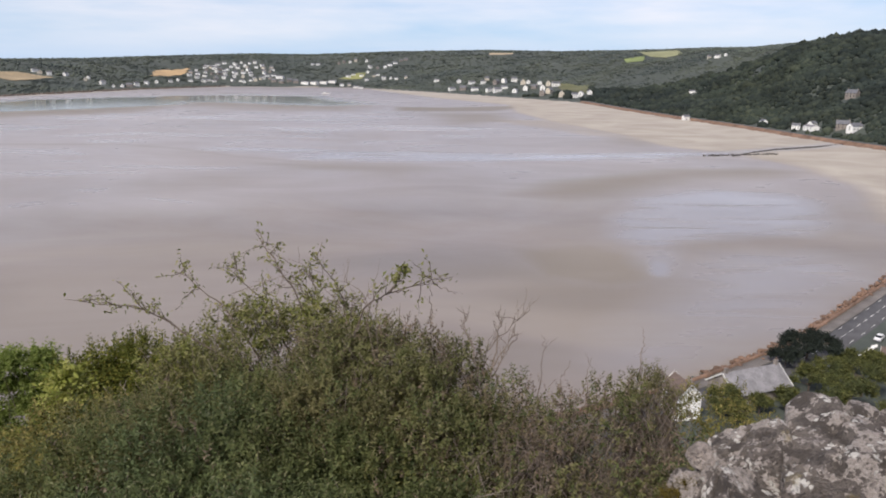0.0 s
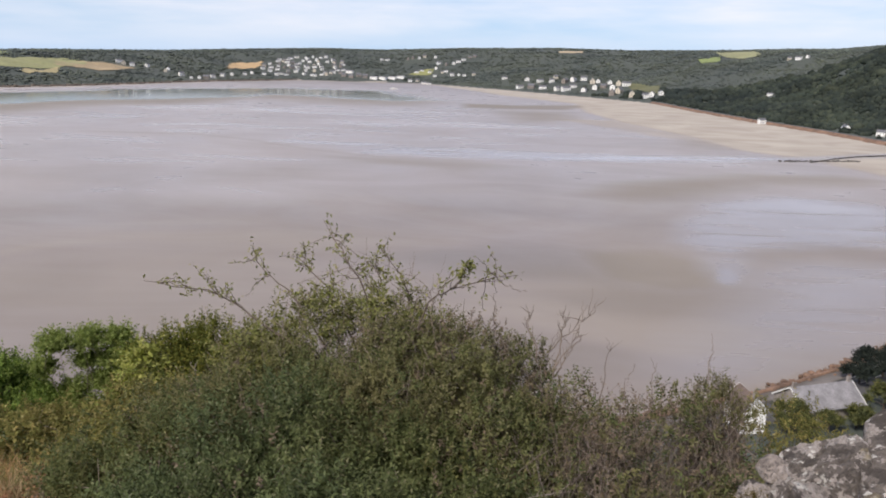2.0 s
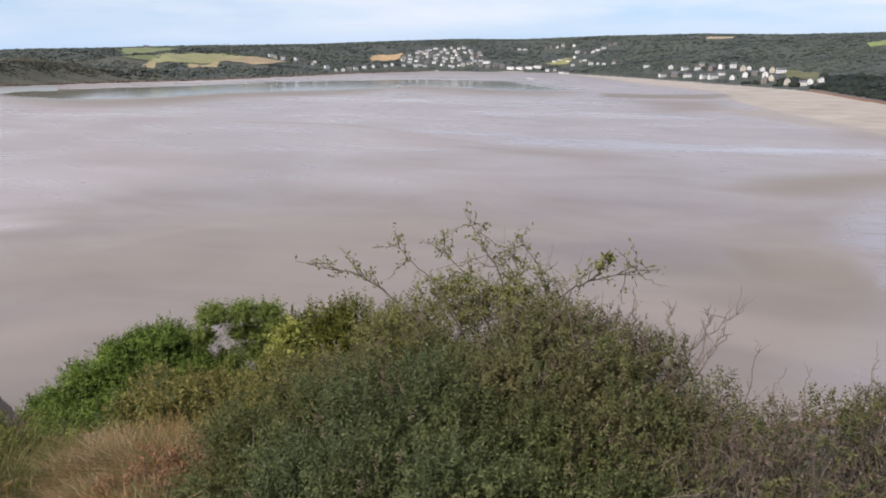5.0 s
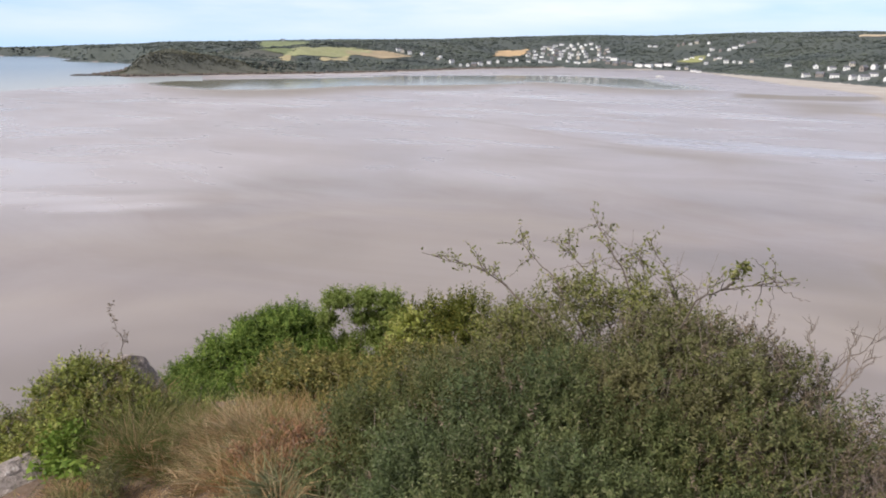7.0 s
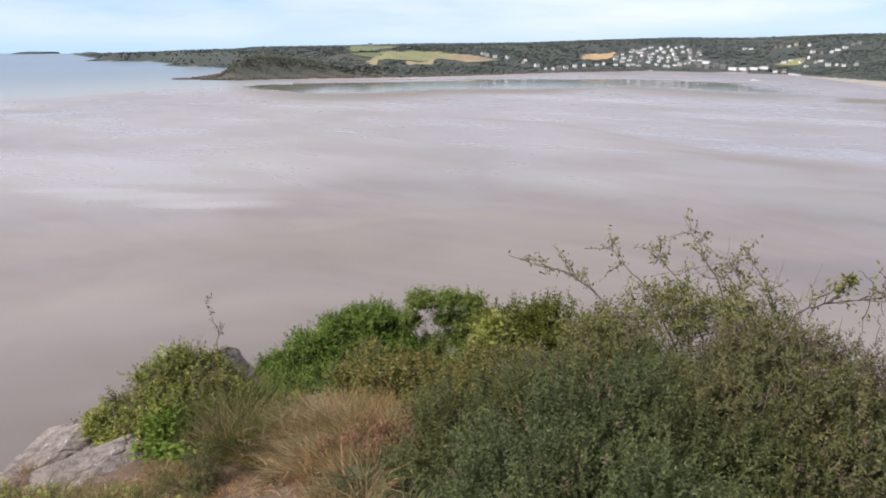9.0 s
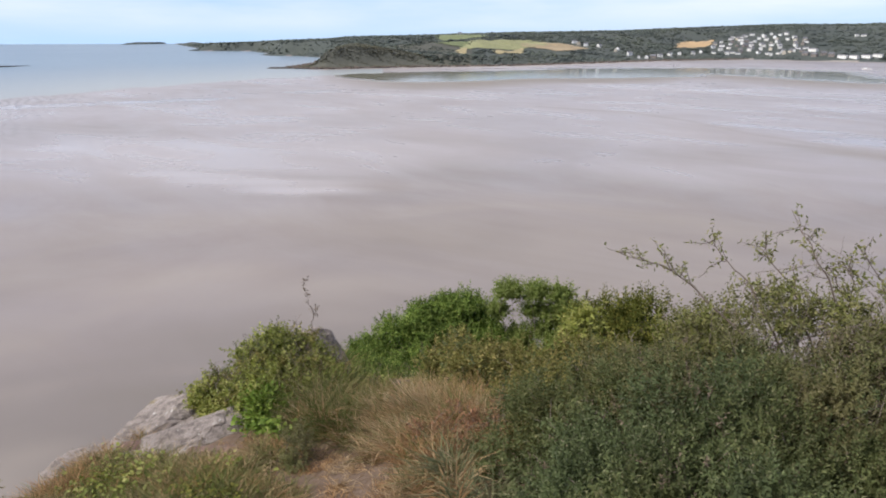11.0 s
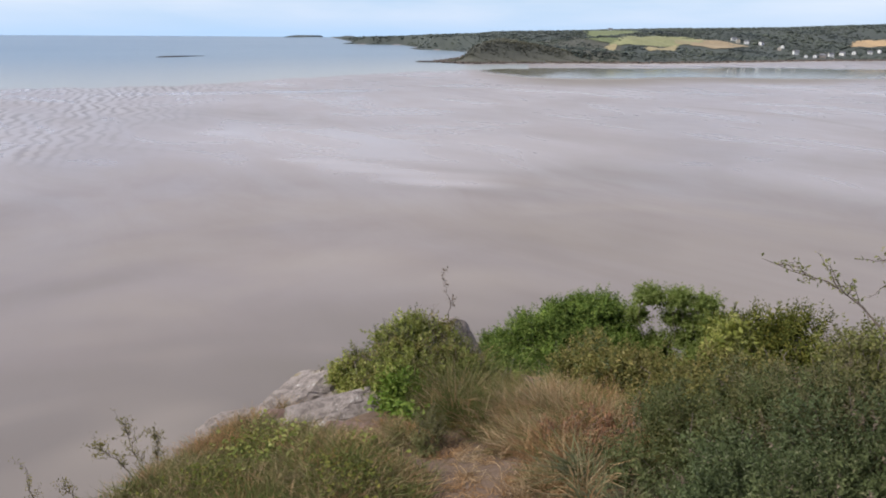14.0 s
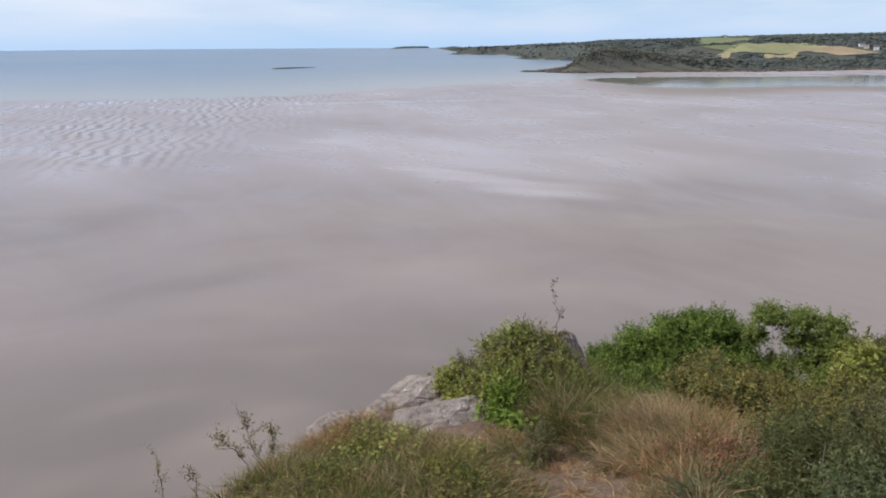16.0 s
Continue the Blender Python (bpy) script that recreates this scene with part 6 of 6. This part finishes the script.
shrub(3, "elder", foot, at_foot([((-3.78, 5.27, 72.57), (0.13, 0.13, 0.12)), ((-3.54, 5.40, 72.58), (0.12, 0.12, 0.13)), ((-3.33, 5.51, 72.56), (0.12, 0.12, 0.13)), ((-3.20, 5.45, 72.42), (0.10, 0.12, 0.14)), ((-3.45, 5.42, 72.2), (0.12, 0.12, 0.12)), ((-3.28, 5.52, 72.32), (0.12, 0.12, 0.12)), ((-3.58, 5.35, 72.40), (0.06, 0.08, 0.06)), ((-3.88, 5.22, 72.38), (0.06, 0.1, 0.08)), ((-3.42, 5.45, 72.38), (0.11, 0.12, 0.11)), ((-3.66, 5.3, 72.12), (0.16, 0.14, 0.12)), ((-3.56, 5.38, 72.42), (0.09, 0.1, 0.08)), ((-3.86, 5.24, 72.36), (0.08, 0.1, 0.1)), ((-3.15, 5.3, 72.15), (0.18, 0.2, 0.2)), ((-3.0, 5.2, 72.3), (0.1, 0.1, 0.12)), ((-3.6, 5.2, 71.98), (0.3, 0.2, 0.12))], foot),
      "slim pale-green elder with gaps in its crown", "tree", 30000, 0.036, TREE_LEAF, 0.8, 0.42, stems=34, stem_mat=GREY_TWIG, lift=-0.1, core=False)
foot = (-2.35, 5.0, foot_z(-2.35, 5.0))
shrub(4, "olive_green_bush", foot, at_foot([((-2.62, 4.95, 72.5), (0.22, 0.25, 0.34)), ((-2.32, 5.05, 72.54), (0.24, 0.25, 0.34)), ((-1.9, 5.1, 72.5), (0.3, 0.3, 0.28)), ((-2.4, 4.6, 72.2), (0.5, 0.35, 0.4))], foot),
      "dark olive bush with yellowing shoot tips", "bush", 26000, 0.04, DARK_LEAF, 0.35, 0.35, lift=1.2, clump=0.15)
foot = (-2.35, 4.2, foot_z(-2.35, 4.2))
shrub(10, "lime_shrub", foot, at_foot([((-2.43, 4.25, 72.96), (0.07, 0.09, 0.09)), ((-2.40, 4.2, 72.82), (0.09, 0.10, 0.13)), ((-2.34, 4.2, 72.65), (0.09, 0.10, 0.12))], foot), "small yellow-green shrub with drooping leaves among darker bushes", "shrub", 3000, 0.05, LIME_LEAF, 0.7, 0.42, stems=14, lift=-0.5, core=False)
foot = (-2.5, 3.4, foot_z(-2.5, 3.4))
shrub(11, "bramble", foot, at_foot([((-2.5, 3.5, 72.5), (0.45, 0.42, 0.38)), ((-3.0, 3.6, 72.4), (0.45, 0.4, 0.38)), ((-2.0, 3.6, 72.62), (0.45, 0.4, 0.42)), ((-1.75, 3.2, 72.75), (0.4, 0.4, 0.42)), ((-2.1, 3.0, 72.65), (0.35, 0.35, 0.32))], foot),
      "bramble bank with yellowing and withered leaves", "bramble", 52000, 0.028, BRAMBLE_LEAF, 0.3, 0.6, stems=120, stem_mat=DEAD, more=(("green_foliage", SHRUB, 12000, 0.024, 0.25),), clump=0.13, reach=1.08)
foot = (-3.95, 2.75, foot_z(-3.95, 2.75))
mound = shrub(12, "bramble", foot, at_foot([((-4.08, 2.75, 72.47), (0.28, 0.33, 0.37)), ((-3.75, 2.7, 72.42), (0.28, 0.3, 0.34)), ((-3.85, 2.45, 72.45), (0.24, 0.2, 0.24)), ((-4.32, 2.45, 72.28), (0.22, 0.25, 0.28)), ((-3.55, 2.95, 72.3), (0.28, 0.3, 0.28))], foot),
      "mound of brambles and tangled stems over rock", "bramble", 18000, 0.024, BRAMBLE_LEAF, 0.3, 0.6, stems=420, stem_mat=DEAD, more=(("green_foliage", VINE_LEAF, 34000, 0.03, 0.25), ("dark_foliage", SHRUB, 6000, 0.024, 0.25)), clump=0.11, reach=1.18, thick=0.003, crook=0.25)
wands(58, "twig_tangle", mound, np.array(foot), [(-4.3, 2.45, 72.56, 0.1, 0.1, 0.04), (-4.1, 2.7, 72.82, 0.12, 0.12, 0.04), (-3.85, 2.75, 72.76, 0.12, 0.12, 0.05), (-3.65, 2.85, 72.62, 0.12, 0.12, 0.05)], 260, 0.22, DEAD, 0.0016, 0.5)
foot = (-3.66, 2.32, foot_z(-3.66, 2.32))
shrub(13, "ivy_clump", foot, at_foot([((-3.66, 2.30, 72.60), (0.13, 0.12, 0.15)), ((-3.74, 2.3, 72.5), (0.15, 0.12, 0.13)), ((-3.62, 2.26, 72.5), (0.10, 0.10, 0.12))], foot), "bright green broad-leaved clump below the brambles", "plant", 4200, 0.042, BRIGHT_LEAF, 0.5, 0.5, stems=10, core=False)
foot = (-4.1, 2.25, foot_z(-4.1, 2.25))
shrub(15, "ivy_clump", foot, at_foot([((-4.12, 2.25, 72.42), (0.2, 0.12, 0.09)), ((-4.35, 2.3, 72.45), (0.12, 0.12, 0.14))], foot), "low yellow-green ivy along the rock", "plant", 3000, 0.034, LIME_LEAF, 0.5, 0.55, stems=8, core=False)


# ---- grass and ground cover ----
def sward(seed, name, label, patches, mats, length, width, spread=0.45, lean=(0, 0), category="grass"):
    """Grass over patches: (x, y, radius x, radius y, blades)."""
    rng = np.random.default_rng(seed)
    cx = sum(p[0] for p in patches) / len(patches)
    cy = sum(p[1] for p in patches) / len(patches)
    root = thing(name, (cx, cy, foot_z(cx, cy)), label, category)
    base = np.array(root.location[:])
    for k, (mat, share) in enumerate(mats):
        feet, bows = [], []
        for x, y, rx, ry, n in patches:
            m = int(n * share)
            tuft = rng.normal(0, 0.5, (max(3, m // 28), 2))
            pick = rng.integers(0, len(tuft), m)
            bows.append(rng.normal(0, 0.55, (len(tuft), 2))[pick] + np.array(lean))
            q = tuft[pick] + rng.normal(0, 0.07, (m, 2))
            feet.append(np.stack([x + q[:, 0] * rx, y + q[:, 1] * ry], 1))
        q = np.concatenate(feet)
        z = ground_height(q[:, 0], q[:, 1])[0]
        ok = z > 70.5
        blades(rng, np.concatenate([q, z[:, None] - 0.01], 1)[ok] - base, int(ok.sum()), length, width, mat, "turf", root, spread * 0.75, 0.4, np.concatenate(bows)[ok])
    return root


sward(90, "dry_grass", "bank of dry tan grass beside the path", [(-2.42, 2.5, 0.3, 0.3, 11000), (-2.75, 2.6, 0.28, 0.26, 6000), (-2.15, 2.35, 0.2, 0.2, 3000)], [(DRY_GRASS, 0.7), (OLIVE_GRASS, 0.3)], 0.19, 0.0040, 0.75)
sward(64, "dry_grass", "taller bleached grass with rusty stalks on the bank", [(-2.58, 2.78, 0.3, 0.24, 4200), (-2.3, 2.66, 0.22, 0.2, 2600), (-2.85, 2.75, 0.2, 0.2, 1800)], [(DRY_GRASS, 0.7), (OLIVE_GRASS, 0.3)], 0.30, 0.0034, 0.6)
sward(91, "grass_tuft", "pale green tuft of coarse grass", [(-2.02, 2.12, 0.12, 0.11, 520), (-1.78, 2.0, 0.15, 0.12, 300)], [(BLUE_GRASS, 0.8), (DRY_GRASS, 0.2)], 0.25, 0.006, 0.6)
sward(92, "tall_grass", "olive tall grass under the bramble mound", [(-3.38, 2.58, 0.28, 0.26, 7500), (-3.12, 2.5, 0.24, 0.2, 4500), (-3.5, 2.85, 0.25, 0.22, 2500)], [(OLIVE_GRASS, 0.8), (DRY_GRASS, 0.2)], 0.24, 0.0042, 0.7)
sward(69, "tall_grass", "long olive grass growing through the bramble mound", [(-3.85, 3.0, 0.24, 0.2, 1100), (-3.5, 2.7, 0.28, 0.28, 1300), (-4.1, 2.7, 0.3, 0.3, 200), (-3.3, 2.5, 0.2, 0.2, 600)], [(OLIVE_GRASS, 0.85), (DRY_GRASS, 0.15)], 0.42, 0.004, 0.35)
sward(93, "rough_grass", "rough olive and dry grass on the slope", [(-2.95, 1.15, 0.6, 0.42, 15000), (-3.5, 1.35, 0.45, 0.3, 8000), (-2.78, 1.42, 0.3, 0.18, 5000), (-2.8, 0.6, 0.5, 0.4, 9000), (-3.4, 0.75, 0.35, 0.3, 7000)], [(OLIVE_GRASS, 0.72), (DRY_GRASS, 0.28)], 0.15, 0.0045, 0.7)
sward(97, "dry_grass", "tan dry grass along the cliff edge", [(-4.05, 1.38, 0.25, 0.14, 1700), (-3.75, 1.05, 0.15, 0.2, 2400), (-4.25, 1.78, 0.2, 0.1, 300)], [(DRY_GRASS, 0.8), (OLIVE_GRASS, 0.2)], 0.16, 0.0042, 0.55)
sward(94, "dry_grass", "sparse dry grass beside the trodden path", [(-2.1, 1.3, 0.3, 0.25, 2500), (-1.6, 1.6, 0.3, 0.3, 2500), (-2.08, 1.98, 0.14, 0.16, 2200), (-2.5, 2.22, 0.14, 0.1, 1200)], [(DRY_GRASS, 0.75), (OLIVE_GRASS, 0.25)], 0.12, 0.0042, 0.75)
sward(67, "grass_litter", "trodden dry grass lying on the path", [(-2.35, 1.85, 0.3, 0.3, 1300), (-2.7, 2.05, 0.3, 0.2, 1100), (-2.0, 1.5, 0.4, 0.3, 900), (-3.2, 1.98, 0.3, 0.16, 1500)], [(DRY_GRASS, 1.0)], 0.06, 0.004, 2.5)
rng_k = np.random.default_rng(98)
DOCK = [[(-2.22 + rng_k.normal(0, 0.13), 2.48 + rng_k.normal(0, 0.08), 72.72), (-2.22 + rng_k.normal(0, 0.14), 2.48 + rng_k.normal(0, 0.13), 72.9), (-2.22 + rng_k.normal(0, 0.12), 2.48 + rng_k.normal(0, 0.14), 73.02 + rng_k.uniform(-0.06, 0.06))] for _ in range(48)]
sprays(99, "dock", (-2.22, 2.48, foot_z(-2.22, 2.48)), DOCK, "withered dock with rusty brown seed stalks", leafy("rusty_seed", [(0.0, (0.19, 0.09, 0.048)), (1.0, (0.40, 0.22, 0.12))], 0.85), 0.016, 46, DEAD, 0.0035, 3, "plant")


def ground_ivy(seed, patches, leaf, mat, name, label):
    rng = np.random.default_rng(seed)
    root = thing(name, (patches[0][0], patches[0][1], foot_z(*patches[0][:2])), label, "plant")
    base = np.array(root.location[:])
    q = np.concatenate([np.stack([x + rng.normal(0, 0.45, n) * rx, y + rng.normal(0, 0.45, n) * ry], 1) for x, y, rx, ry, n in patches])
    z = ground_height(q[:, 0], q[:, 1])[0] + rng.uniform(0.03, 0.13, len(q))
    p = np.concatenate([q, z[:, None]], 1) - base
    v, f = leaf_mesh(p, unit(rng.normal(0, 1, p.shape) * np.array([1, 1, 0.35])), unit(rng.normal(0, 0.35, p.shape) + np.array([0, 0, 1])), leaf * rng.uniform(0.6, 1.4, len(p)), 0.7, 0.15)
    tagged(fast("leafage", v, f, mat, root), kind="stuff")


ground_ivy(95, [(-3.62, 1.42, 0.4, 0.16, 300), (-3.45, 1.15, 0.35, 0.22, 220), (-3.1, 1.62, 0.3, 0.1, 60)], 0.028, VINE_LEAF, "ground_ivy", "yellow-green ivy creeping through the grass")
ground_ivy(96, [(-3.4, 2.1, 0.25, 0.12, 200)], 0.04, BRIGHT_LEAF, "ground_ivy", "bright green ivy leaves at the rocks")
ground_ivy(89, [(-3.25, 0.85, 0.25, 0.25, 700), (-2.75, 1.3, 0.3, 0.2, 600), (-3.6, 1.2, 0.2, 0.2, 500), (-2.9, 0.4, 0.3, 0.3, 600)], 0.020, DARK_LEAF, "ground_herbs", "low olive-green herbs among the grass")
foot = (0.63, 1.56, foot_z(0.63, 1.56))
shrub(16, "moss_cushion", foot, at_foot([((0.61, 1.57, 74.0), (0.022, 0.02, 0.012)), ((0.57, 1.55, 73.975), (0.025, 0.02, 0.012))], foot), "cushion of mustard-brown moss on the rock", "moss", 2600, 0.006, leafy("moss", [(0.0, (0.07, 0.05, 0.015)), (1.0, (0.19, 0.15, 0.04))], 0.9, spec=0.05), 0.3, 0.3, stems=4)
sward(61, "rough_grass", "olive and tan grass between the slabs and the path", [(-3.1, 1.95, 0.2, 0.12, 2200), (-3.3, 1.62, 0.25, 0.1, 1300), (-3.05, 1.65, 0.16, 0.14, 1800)], [(OLIVE_GRASS, 0.5), (DRY_GRASS, 0.5)], 0.13, 0.0042, 0.8)
foot = (-2.98, 2.0, foot_z(-2.98, 2.0))
shrub(60, "herb", foot, at_foot([((-2.98, 2.0, foot[2] + 0.08), (0.10, 0.08, 0.13)), ((-2.86, 1.9, foot[2] + 0.05), (0.08, 0.07, 0.10))], foot), "dark green leafy herb beside the trodden path", "plant", 1500, 0.018, OLIVE_LEAF, 0.5, 0.4, stems=20, core=False)
sprays(59, "dead_branch", (-2.05, 4.1, foot_z(-2.05, 4.1)), [[(-1.98, 4.0, 72.75), (-2.04, 4.05, 72.93), (-2.12, 4.1, 73.03)], [(-1.94, 4.02, 72.78), (-1.96, 4.06, 72.95), (-2.02, 4.12, 73.05)]], "pale bare forked branch before the dark bush", None, wood=BLEACHED, radius=0.006, side=2)
foot = (1.12, 2.4, foot_z(1.12, 2.4))
shrub(57, "thicket", foot, at_foot([((1.0, 2.42, 73.1), (0.26, 0.22, 0.32)), ((1.2, 2.35, 73.02), (0.26, 0.22, 0.30)), ((1.36, 2.1, 73.1), (0.2, 0.2, 0.3))], foot), "low olive-green scrub behind the boulders", "shrub", 26000, 0.018, OLIVE_LEAF, 0.3, 0.4, stems=60, stem_mat=DEAD, more=(("green_foliage", SHRUB, 16000, 0.019, 0.25),), clump=0.1)
